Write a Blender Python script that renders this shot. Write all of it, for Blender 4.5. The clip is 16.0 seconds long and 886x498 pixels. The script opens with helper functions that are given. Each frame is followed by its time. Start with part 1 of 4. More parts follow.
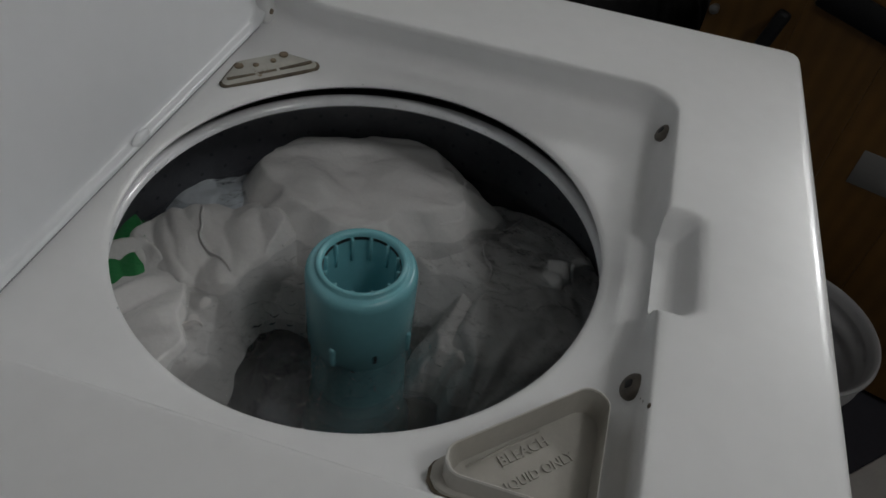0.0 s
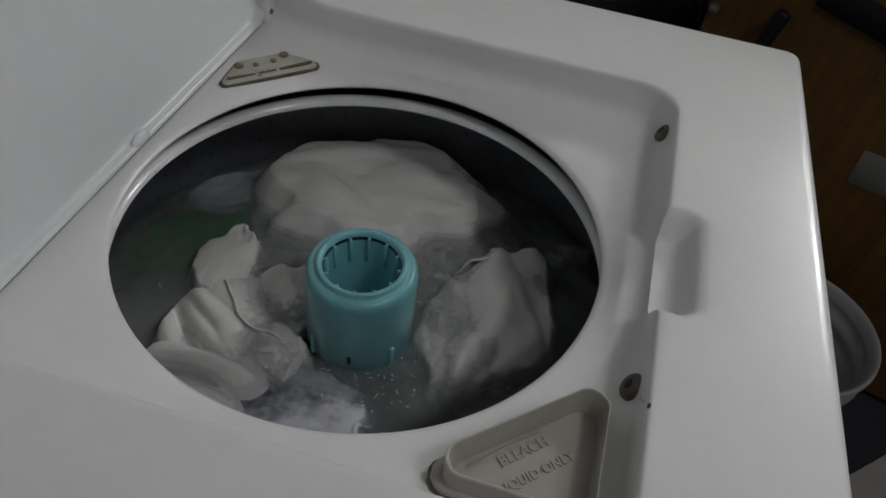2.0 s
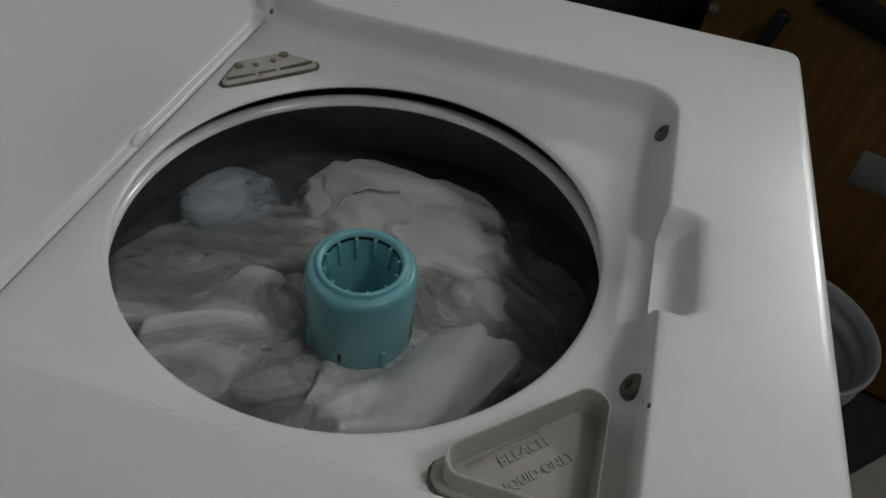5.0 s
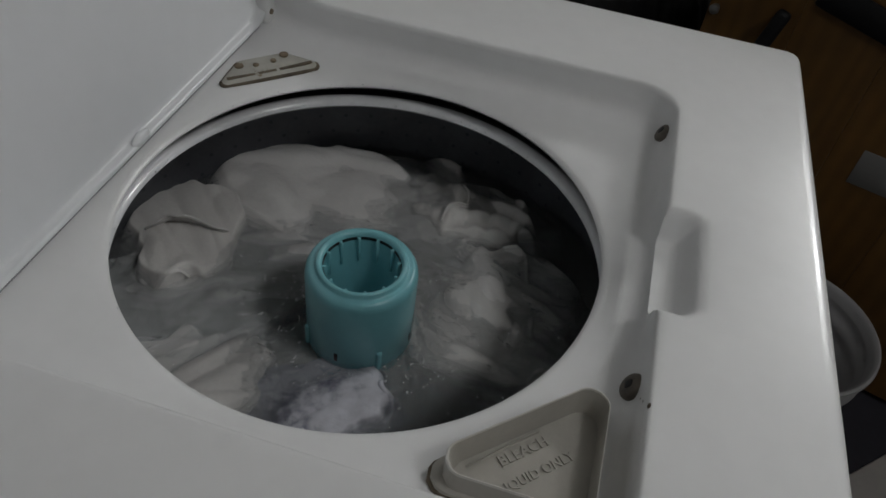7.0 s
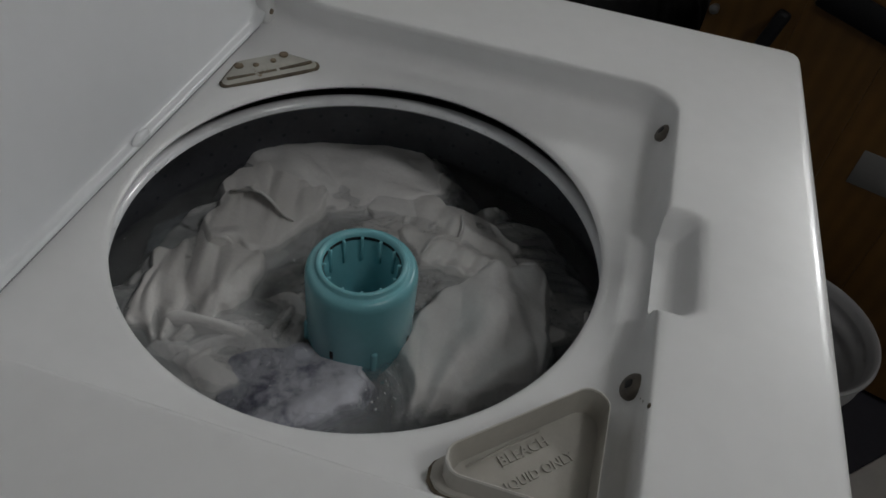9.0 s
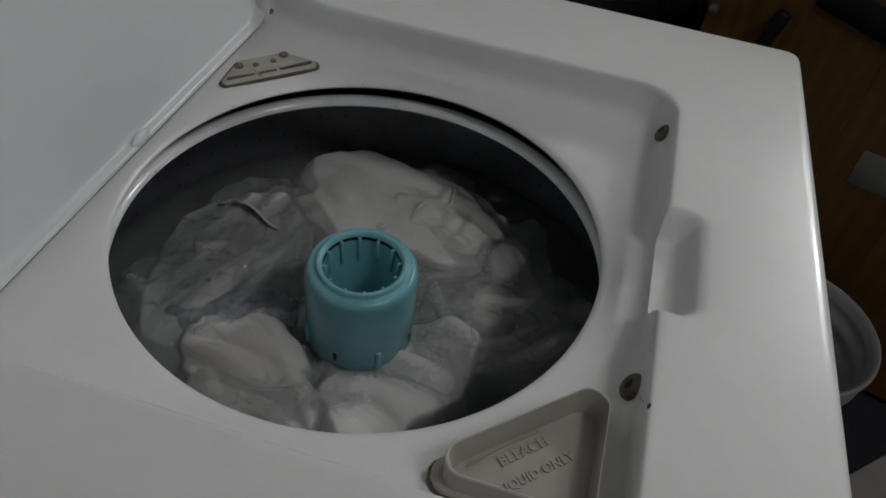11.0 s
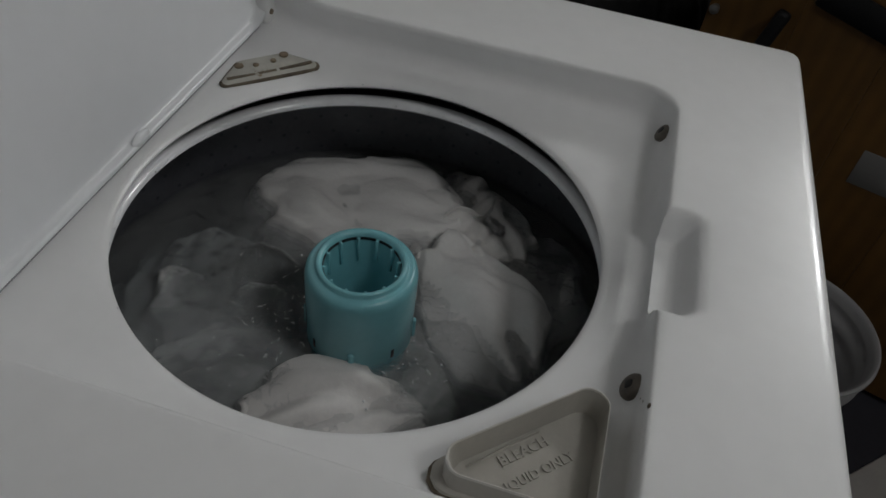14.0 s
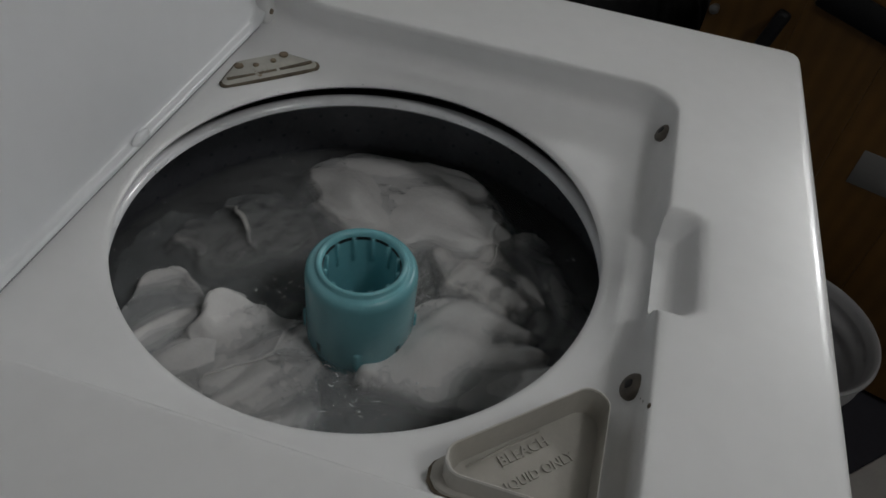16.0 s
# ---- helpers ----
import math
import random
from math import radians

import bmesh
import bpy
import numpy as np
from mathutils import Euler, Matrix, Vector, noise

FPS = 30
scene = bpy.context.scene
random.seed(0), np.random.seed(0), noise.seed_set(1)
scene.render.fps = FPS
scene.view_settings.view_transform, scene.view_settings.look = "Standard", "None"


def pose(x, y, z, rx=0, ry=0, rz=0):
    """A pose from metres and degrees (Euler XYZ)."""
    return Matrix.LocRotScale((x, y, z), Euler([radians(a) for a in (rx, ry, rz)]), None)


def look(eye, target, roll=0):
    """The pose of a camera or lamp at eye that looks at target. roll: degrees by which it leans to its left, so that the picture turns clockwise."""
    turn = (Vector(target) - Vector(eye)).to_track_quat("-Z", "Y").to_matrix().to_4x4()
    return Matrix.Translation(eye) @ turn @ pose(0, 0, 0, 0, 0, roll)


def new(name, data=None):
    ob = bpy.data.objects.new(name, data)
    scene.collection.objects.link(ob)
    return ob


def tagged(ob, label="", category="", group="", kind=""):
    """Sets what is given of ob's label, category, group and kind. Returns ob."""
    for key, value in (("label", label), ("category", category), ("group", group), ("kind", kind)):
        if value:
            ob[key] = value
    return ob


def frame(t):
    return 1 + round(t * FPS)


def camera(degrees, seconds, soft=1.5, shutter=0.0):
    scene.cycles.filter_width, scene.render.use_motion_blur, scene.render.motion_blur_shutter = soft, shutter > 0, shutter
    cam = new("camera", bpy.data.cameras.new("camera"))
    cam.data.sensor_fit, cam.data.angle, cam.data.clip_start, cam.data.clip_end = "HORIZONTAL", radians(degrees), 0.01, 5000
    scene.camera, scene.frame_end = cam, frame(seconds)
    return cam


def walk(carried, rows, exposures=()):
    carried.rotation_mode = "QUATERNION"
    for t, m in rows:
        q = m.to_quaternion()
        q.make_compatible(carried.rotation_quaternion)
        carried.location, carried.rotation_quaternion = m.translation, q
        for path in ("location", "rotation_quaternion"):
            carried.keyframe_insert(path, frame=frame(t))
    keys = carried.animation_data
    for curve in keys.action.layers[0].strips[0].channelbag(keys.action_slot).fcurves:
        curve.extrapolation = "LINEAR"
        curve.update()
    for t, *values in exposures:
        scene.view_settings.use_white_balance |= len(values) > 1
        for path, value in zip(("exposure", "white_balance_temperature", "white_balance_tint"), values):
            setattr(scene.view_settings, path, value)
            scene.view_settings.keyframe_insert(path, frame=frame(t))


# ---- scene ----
cam = camera(61.28, 16.0, soft=1.6, shutter=0.5)
EYE, AIM = (-0.3945, -0.1335, 1.2582), (0.02374, -0.05945, 0.83443)
walk(cam, [(0, look(EYE, AIM, 8.414)), (16.0, look(EYE, AIM, 8.414))], exposures=[(0, -0.36), (0.8, -0.23), (4.2, -0.23), (7.0, -0.29), (9.0, -0.37), (12.0, -0.36), (16.0, -0.36)])

# ---- light: closed utility room, one ceiling lamp, two added for sheen and fill ----
world = bpy.data.worlds.new("world")
scene.world = world
world.use_nodes = True
world.node_tree.nodes["Background"].inputs[0].default_value = (0.5, 0.55, 0.6, 1)
world.node_tree.nodes["Background"].inputs[1].default_value = 0.02
# first lamp follows the edge highlights; second added for deck sheen, third for fill
LAMPS = [(1.95, -1.50, 2.20, 0.22, 43.0), (2.30, -1.22, 2.20, 0.22, 6.0), (-0.35, -1.00, 2.24, 0.26, 12.5)]
for lx, ly, lz, wide, power in LAMPS:
    ld = bpy.data.lights.new("ceiling_lamp_light", "POINT")
    ld.shadow_soft_size, ld.energy, ld.color = wide / 2, power, (0.97, 0.99, 0.99)
    new("ceiling_lamp_light", ld).matrix_world = pose(lx, ly, lz)

Z0 = 0.865            # height of the lip of the wash opening
TOP = Z0 + 0.0457     # height of the cabinet's top
LEVEL = 0.737         # water level
R_LIP = 0.1815


# ---- materials ----
def mat(name, colour, rough=0.5, metal=0.0, vary=0.15, scale=12.0, fine=120.0, bump=0.05, bump_scale=80.0, spec=0.5, coat=0.0, second=None, second_at=0.6):
    m = bpy.data.materials.new(name)
    m.use_nodes = True
    nt = m.node_tree
    n, link = nt.nodes, nt.links.new
    bsdf = n["Principled BSDF"]
    bsdf.inputs["Roughness"].default_value = rough
    bsdf.inputs["Metallic"].default_value = metal
    bsdf.inputs["Specular IOR Level"].default_value = spec
    bsdf.inputs["Coat Weight"].default_value = coat
    tc = n.new("ShaderNodeTexCoord")
    big, small = n.new("ShaderNodeTexNoise"), n.new("ShaderNodeTexNoise")
    big.inputs["Scale"].default_value, small.inputs["Scale"].default_value = scale, fine
    big.inputs["Detail"].default_value = small.inputs["Detail"].default_value = 4
    for t in (big, small):
        link(tc.outputs["Object"], t.inputs["Vector"])
    add = n.new("ShaderNodeMath")
    add.operation = "MULTIPLY_ADD"
    link(small.outputs["Fac"], add.inputs[0])
    add.inputs[1].default_value = 0.4
    link(big.outputs["Fac"], add.inputs[2])
    ramp = n.new("ShaderNodeValToRGB")
    lo, hi = [c * (1 - vary) for c in colour], [min(1, c * (1 + vary)) for c in colour]
    ramp.color_ramp.elements[0].position, ramp.color_ramp.elements[1].position = 0.45, 0.95
    ramp.color_ramp.elements[0].color = (*(second or lo), 1)
    ramp.color_ramp.elements[1].color = (*hi, 1)
    if second:
        e = ramp.color_ramp.elements.new(second_at)
        e.color = (*lo, 1)
    link(add.outputs[0], ramp.inputs["Fac"])
    link(ramp.outputs["Color"], bsdf.inputs["Base Color"])
    if bump:
        rel = n.new("ShaderNodeTexNoise")
        rel.inputs["Scale"].default_value = bump_scale
        rel.inputs["Detail"].default_value = 5
        link(tc.outputs["Object"], rel.inputs["Vector"])
        b = n.new("ShaderNodeBump")
        b.inputs["Strength"].default_value, b.inputs["Distance"].default_value = bump, 0.004
        link(rel.outputs["Fac"], b.inputs["Height"])
        link(b.outputs["Normal"], bsdf.inputs["Normal"])
    return m


def wood_mat(name, colour, scale=4.0):
    m = mat(name, colour, 0.45, vary=0.3, scale=3, fine=30, bump=0.1)
    nt = m.node_tree
    n, link = nt.nodes, nt.links.new
    wave = n.new("ShaderNodeTexWave")
    wave.inputs["Scale"].default_value, wave.inputs["Distortion"].default_value = scale, 6.0
    wave.inputs["Detail"].default_value, wave.inputs["Detail Scale"].default_value = 3, 1.5
    wave.bands_direction = "X"
    mp = n.new("ShaderNodeMapping")
    mp.inputs["Scale"].default_value = (2.6, 1.0, 0.25)
    info = n.new("ShaderNodeObjectInfo")
    sh = n.new("ShaderNodeVectorMath")
    sh.operation = "ADD"
    tc = n.new("ShaderNodeTexCoord")
    link(tc.outputs["Object"], sh.inputs[0])
    link(info.outputs["Random"], sh.inputs[1])
    link(sh.outputs[0], mp.inputs["Vector"])
    link(mp.outputs["Vector"], wave.inputs["Vector"])
    bsdf = n["Principled BSDF"]
    old = bsdf.inputs["Base Color"].links[0].from_socket
    mix = n.new("ShaderNodeMix")
    mix.data_type, mix.blend_type = "RGBA", "MULTIPLY"
    mix.inputs["Factor"].default_value = 0.2
    link(old, mix.inputs[6])
    link(wave.outputs["Color"], mix.inputs[7])
    link(mix.outputs[2], bsdf.inputs["Base Color"])
    return m


def cloth_mat(name, colour):
    """Wet woven cotton: fine weave, soft blotches where water soaks it."""
    m = mat(name, colour, 0.62, vary=0.07, scale=14, fine=320, bump=0.45, bump_scale=60, spec=0.3)
    n = m.node_tree.nodes
    b = n["Principled BSDF"]
    b.inputs["Subsurface Weight"].default_value = 0.0
    b.inputs["Sheen Weight"].default_value = 0.25
    b.inputs["Coat Weight"].default_value, b.inputs["Coat Roughness"].default_value = 0.4, 0.06
    film, wet, link = n.new("ShaderNodeBump"), n.new("ShaderNodeTexNoise"), m.node_tree.links.new
    wet.inputs["Scale"].default_value, wet.inputs["Detail"].default_value = 150, 2
    film.inputs["Strength"].default_value, film.inputs["Distance"].default_value = 0.8, 0.004
    link(n["Texture Coordinate"].outputs["Object"], wet.inputs["Vector"])
    link(wet.outputs["Fac"], film.inputs["Height"])
    link(film.outputs["Normal"], b.inputs["Coat Normal"])
    return m


def water_mat(name, tint, grey, low, high, skin):
    """Soapy wash water: a clear glossy skin over a cloudy body."""
    m = bpy.data.materials.new(name)
    m.use_nodes = True
    nt = m.node_tree
    n, link = nt.nodes, nt.links.new
    for x in list(n):
        n.remove(x)
    out = n.new("ShaderNodeOutputMaterial")
    clear, cloudy, gloss = n.new("ShaderNodeBsdfTransparent"), n.new("ShaderNodeBsdfDiffuse"), n.new("ShaderNodeBsdfGlossy")
    clear.inputs["Color"].default_value = (*tint, 1)
    cloudy.inputs["Color"].default_value = (*grey, 1)
    gloss.inputs["Roughness"].default_value = 0.012
    tc, noi, b = n.new("ShaderNodeTexCoord"), n.new("ShaderNodeTexNoise"), n.new("ShaderNodeBump")
    noi.inputs["Scale"].default_value, noi.inputs["Detail"].default_value = 55, 4
    link(tc.outputs["Object"], noi.inputs["Vector"])
    b.inputs["Strength"].default_value, b.inputs["Distance"].default_value = 1.0, 0.022
    link(noi.outputs["Fac"], b.inputs["Height"])
    link(b.outputs["Normal"], gloss.inputs["Normal"])
    cl = n.new("ShaderNodeTexNoise")
    cl.inputs["Scale"].default_value, cl.inputs["Detail"].default_value = 9, 4
    link(tc.outputs["Object"], cl.inputs["Vector"])
    mr = n.new("ShaderNodeMapRange")
    mr.inputs["From Min"].default_value, mr.inputs["From Max"].default_value = 0.3, 0.75
    mr.inputs["To Min"].default_value, mr.inputs["To Max"].default_value = low, high
    link(cl.outputs["Fac"], mr.inputs["Value"])
    m1, m2 = n.new("ShaderNodeMixShader"), n.new("ShaderNodeMixShader")
    link(mr.outputs[0], m1.inputs["Fac"])
    link(clear.outputs[0], m1.inputs[1])
    link(cloudy.outputs[0], m1.inputs[2])
    if not skin:
        link(m1.outputs[0], out.inputs["Surface"])
        return m
    fr = n.new("ShaderNodeFresnel")
    fr.inputs["IOR"].default_value = 1.33
    link(b.outputs["Normal"], fr.inputs["Normal"])
    link(fr.outputs[0], m2.inputs["Fac"])
    link(m1.outputs[0], m2.inputs[1])
    link(gloss.outputs[0], m2.inputs[2])
    link(m2.outputs[0], out.inputs["Surface"])
    return m


ENAMEL = mat("white_enamel", (0.80, 0.80, 0.80), 0.30, vary=0.04, scale=6, fine=60, bump=0.02, bump_scale=30, coat=0.2)
LID_WHITE = mat("lid_enamel", (0.76, 0.77, 0.79), 0.25, vary=0.03, scale=5, fine=50, bump=0.02, bump_scale=30, coat=0.3)
TUB_GREY = mat("dark_tub_enamel", (0.075, 0.077, 0.088), 0.35, vary=0.25, scale=20, fine=150, bump=0.1)
RING_GREY = mat("tub_ring_plastic", (0.78, 0.78, 0.80), 0.16, vary=0.08, scale=30, fine=200, bump=0.06, coat=0.5)
GASKET = mat("black_rubber", (0.02, 0.02, 0.022), 0.6, vary=0.3)
GAP_SHADE = mat("gap_shade_grey", (0.30, 0.30, 0.31), 0.6, vary=0.2)
HOLE = mat("drain_hole", (0.05, 0.052, 0.06), 0.6, vary=0.2)
RIM_GLEAM = mat("rim_gleam_plastic", (0.66, 0.64, 0.60), 0.35, vary=0.06)
TEAL = mat("teal_plastic", (0.19, 0.47, 0.52), 0.26, vary=0.06, scale=20, fine=150, bump=0.03, spec=0.5, coat=0.35)
# slots are solid pieces; the shade inside them is put into this colour
SLOT_SHADE = mat("slot_shade", (0.01, 0.015, 0.018), 0.6)
BEIGE = mat("aged_beige_plastic", (0.42, 0.40, 0.36), 0.38, vary=0.07, scale=25, fine=200, bump=0.05)
PLATE = mat("stained_plate", (0.50, 0.49, 0.44), 0.5, vary=0.12, scale=60, fine=300, bump=0.1, second=(0.22, 0.15, 0.08), second_at=0.52)
GRIME = mat("brown_grime", (0.12, 0.095, 0.065), 0.7, vary=0.4, scale=80, fine=400)
RUST = mat("rusty_screw", (0.20, 0.155, 0.105), 0.65, vary=0.4, scale=90, fine=400, bump=0.3)
BUMPER = mat("brown_rubber_bumper", (0.13, 0.11, 0.09), 0.5, vary=0.35, scale=90, fine=300, bump=0.1)
WHITE_CLOTH = cloth_mat("white_wet_cotton", (0.73, 0.712, 0.70))
WARM_CLOTH = cloth_mat("offwhite_wet_cotton", (0.69, 0.667, 0.65))
BLUE_CLOTH = cloth_mat("bluish_wet_cotton", (0.60, 0.64, 0.68))
LACE_CLOTH = mat("patterned_wet_cotton", (0.54, 0.54, 0.59), 0.55, vary=0.10, scale=30, fine=140, bump=0.4, bump_scale=70, spec=0.35, second=(0.035, 0.035, 0.085), second_at=0.73)
GREEN_CLOTH = cloth_mat("green_wet_cloth", (0.02, 0.22, 0.06))
WATER = water_mat("wash_water", (0.94, 0.95, 0.955), (0.22, 0.225, 0.23), 0.02, 0.12, True)
MURK = water_mat("suspended_soil", (0.924, 0.932, 0.936), (0.56, 0.545, 0.535), 0.02, 0.13, False)
BEADS = mat("whitened_water_bead", (0.70, 0.71, 0.72), 0.04, vary=0.03, bump=0.0, spec=0.8, coat=1.0)
# plain white that stands for sparkles and glints on the water
GLINT = mat("white_glint", (0.88, 0.89, 0.90), 0.25, vary=0.03, bump=0.0)
BUCKET = mat("milky_plastic", (0.36, 0.355, 0.36), 0.45, vary=0.06, bump=0.05)
BLACK = mat("black_plastic", (0.006, 0.006, 0.007), 0.6, vary=0.3, spec=0.25)
NAVY = mat("navy_fabric", (0.018, 0.02, 0.045), 0.9, vary=0.3, bump=0.3)
PAPER = mat("grey_paper", (0.16, 0.155, 0.15), 0.8, vary=0.08)
CARD = mat("grey_cardboard", (0.38, 0.36, 0.34), 0.8, vary=0.08)
PAINT = mat("wall_paint", (0.36, 0.355, 0.35), 0.8, vary=0.06, scale=3, bump=0.1)
CEIL = mat("ceiling_paint", (0.7, 0.7, 0.68), 0.85, vary=0.04, scale=3)
OAK = wood_mat("brown_wood", (0.115, 0.056, 0.013))
GAPWOOD = mat("dark_vinyl_floor", (0.025, 0.024, 0.032), 0.8)
GLOW = bpy.data.materials.new("lamp_glass")
GLOW.use_nodes = True
GLOW.node_tree.nodes["Principled BSDF"].inputs["Emission Color"].default_value = (1, 0.97, 0.93, 1)
GLOW.node_tree.nodes["Principled BSDF"].inputs["Emission Strength"].default_value = 4.0


# ---- mesh helpers ----
def finish(bm, smooth=True):
    bmesh.ops.recalc_face_normals(bm, faces=bm.faces)
    me = bpy.data.meshes.new("mesh")
    bm.to_mesh(me)
    bm.free()
    if smooth:
        me.polygons.foreach_set("use_smooth", [True] * len(me.polygons))
        me.set_sharp_from_angle(angle=radians(50))
    return me


def part(name, bm, material, parent, label="", smooth=True):
    ob = new(name, finish(bm, smooth))
    ob.data.materials.append(material)
    ob.parent = parent
    if label:
        ob["label"] = label
    return ob


def thing(name, label, category, group="", kind="", at=None):
    ob = new(name)
    if at is not None:
        ob.matrix_basis = at
    return tagged(ob, label, category, group, kind)


def solid(name, bm, material, label, category, group="", kind="", smooth=True):
    ob = new(name, finish(bm, smooth))
    ob.data.materials.append(material)
    return tagged(ob, label, category, group, kind)


def box(bm, lo, hi, bevel=0.0, segs=2, m=None):
    made = bmesh.ops.create_cube(bm, size=1.0)["verts"]
    for v in made:
        v.co = Vector([l + (c + 0.5) * (h - l) for c, l, h in zip(v.co, lo, hi)])
    if bevel:
        edges = list({e for v in made for e in v.link_edges})
        made = [v for v in bmesh.ops.bevel(bm, geom=edges, offset=bevel, segments=segs, affect="EDGES", profile=0.5)["verts"]]
    if m is not None:
        bmesh.ops.transform(bm, matrix=m, verts=list({v for v in made}))
    return bm


def loft(bm, rings, closed=True, cap_first=False, cap_last=False):
    """Skin a list of rings, each a list of equal length of points."""
    rows = [[bm.verts.new(p) for p in ring] for ring in rings]
    n = len(rows[0])
    for a, b in zip(rows, rows[1:]):
        for i in range(n if closed else n - 1):
            j = (i + 1) % n
            bm.faces.new((a[i], a[j], b[j], b[i]))
    if cap_first:
        bm.faces.new(rows[0])
    if cap_last:
        bm.faces.new(rows[-1])
    return rows


def lathe(bm, profile, n=64, centre=(0, 0)):
    loft(bm, [[(centre[0] + r * math.cos(2 * math.pi * i / n), centre[1] + r * math.sin(2 * math.pi * i / n), z) for i in range(n)] for r, z in profile])
    return bm


def round_rect(x0, x1, y0, y1, rad, n=256):
    """Ring of n points on a rounded rectangle, each on the ray at its even angle from the origin."""
    ring = []
    for i in range(n):
        a = 2 * math.pi * i / n
        c, s = math.cos(a), math.sin(a)
        best = 9.0
        if c:
            best = min(best, (x1 if c > 0 else x0) / c)
        if s:
            best = min(best, (y1 if s > 0 else y0) / s)
        x, y = best * c, best * s
        cx, cy = (x1 - rad if x > 0 else x0 + rad), (y1 - rad if y > 0 else y0 + rad)
        if (x - cx) * (1 if x > 0 else -1) > 0 and (y - cy) * (1 if y > 0 else -1) > 0:
            k = c * cx + s * cy
            best = k + math.sqrt(max(0.0, k * k - (cx * cx + cy * cy - rad * rad)))
            x, y = best * c, best * s
        ring.append((x, y))
    return ring


def at_z(ring, z):
    return [(x, y, z) for x, y in ring]


def smooth_step(a, b, x):
    t = min(1.0, max(0.0, (x - a) / (b - a)))
    return t * t * (3 - 2 * t)


# ---- room ----
def slab(name, lo, hi, material, label):
    bm = box(bmesh.new(), lo, hi)
    return solid(name, bm, material, label, "room", kind="structure", smooth=False)


slab("wall_north", (-1.6, 0.62, 0), (4.8, 0.74, 2.4), PAINT, "plain painted wall behind the washing machine")
slab("wall_south", (-1.6, -2.9, 0), (4.8, -2.78, 2.4), PAINT, "plain painted wall of the utility room")
slab("wall_west", (-1.72, -2.9, 0), (-1.6, 0.74, 2.4), PAINT, "plain painted wall of the utility room")
slab("wall_east", (4.8, -2.9, 0), (4.92, 0.74, 2.4), PAINT, "plain painted wall of the utility room")
slab("ceiling", (-1.72, -2.9, 2.4), (4.92, 0.74, 2.5), CEIL, "plain white ceiling")
floor = slab("floor", (-1.72, -2.9, -0.1), (4.92, 0.74, -0.006), GAPWOOD, "dark bluish vinyl floor")

# lamp bodies out of view, those of the added lights too
for lx, ly, lz, wide, power in LAMPS:
    cl = thing("ceiling_lamp", "round white ceiling lamp, unseen, placed to light the machine", "lamp", "ceiling lamps")
    part("base", lathe(bmesh.new(), [(0.001, 2.4), (wide * 0.65, 2.4), (wide * 0.65, 2.388), (wide * 0.6, 2.385), (0.001, 2.385)], 40, (lx, ly)), CEIL, cl)
    part("shade", lathe(bmesh.new(), [(wide * 0.6, 2.385), (wide * 0.57, 2.365), (wide * 0.45, 2.355), (wide * 0.22, 2.350), (0.001, 2.348)], 40, (lx, ly)), GLOW, cl, "glowing white shade of the unseen lamp")

# ---- washing machine ----
HX, Y_FRONT, Y_BACK = 0.343, -0.328, 0.335
WX, W_FRONT, W_BACK = 0.2154, -0.2142, 0.250
FLOOR_Z = Z0 + 0.011
machine = thing("washing_machine", "white enamelled top-loading washing machine, lid open, filled with wash", "washing machine")


def wider(x, y):
    return 0.0055 * max(0.0, x * 0.95 - y * 0.31) ** 1.5


def scoop_depth(x, y):
    """Depth of the finger scoop pressed into the front edge: a rounded pocket with sloping sides."""
    qx, qy = abs(x - 0.0005) - 0.0535 + 0.016, abs(y - W_FRONT) - 0.030 + 0.016
    d = math.hypot(max(qx, 0.0), max(qy, 0.0)) + min(max(qx, qy), 0.0) - 0.016
    return 0.023 * (1 - smooth_step(-0.019, 0.0005, d))


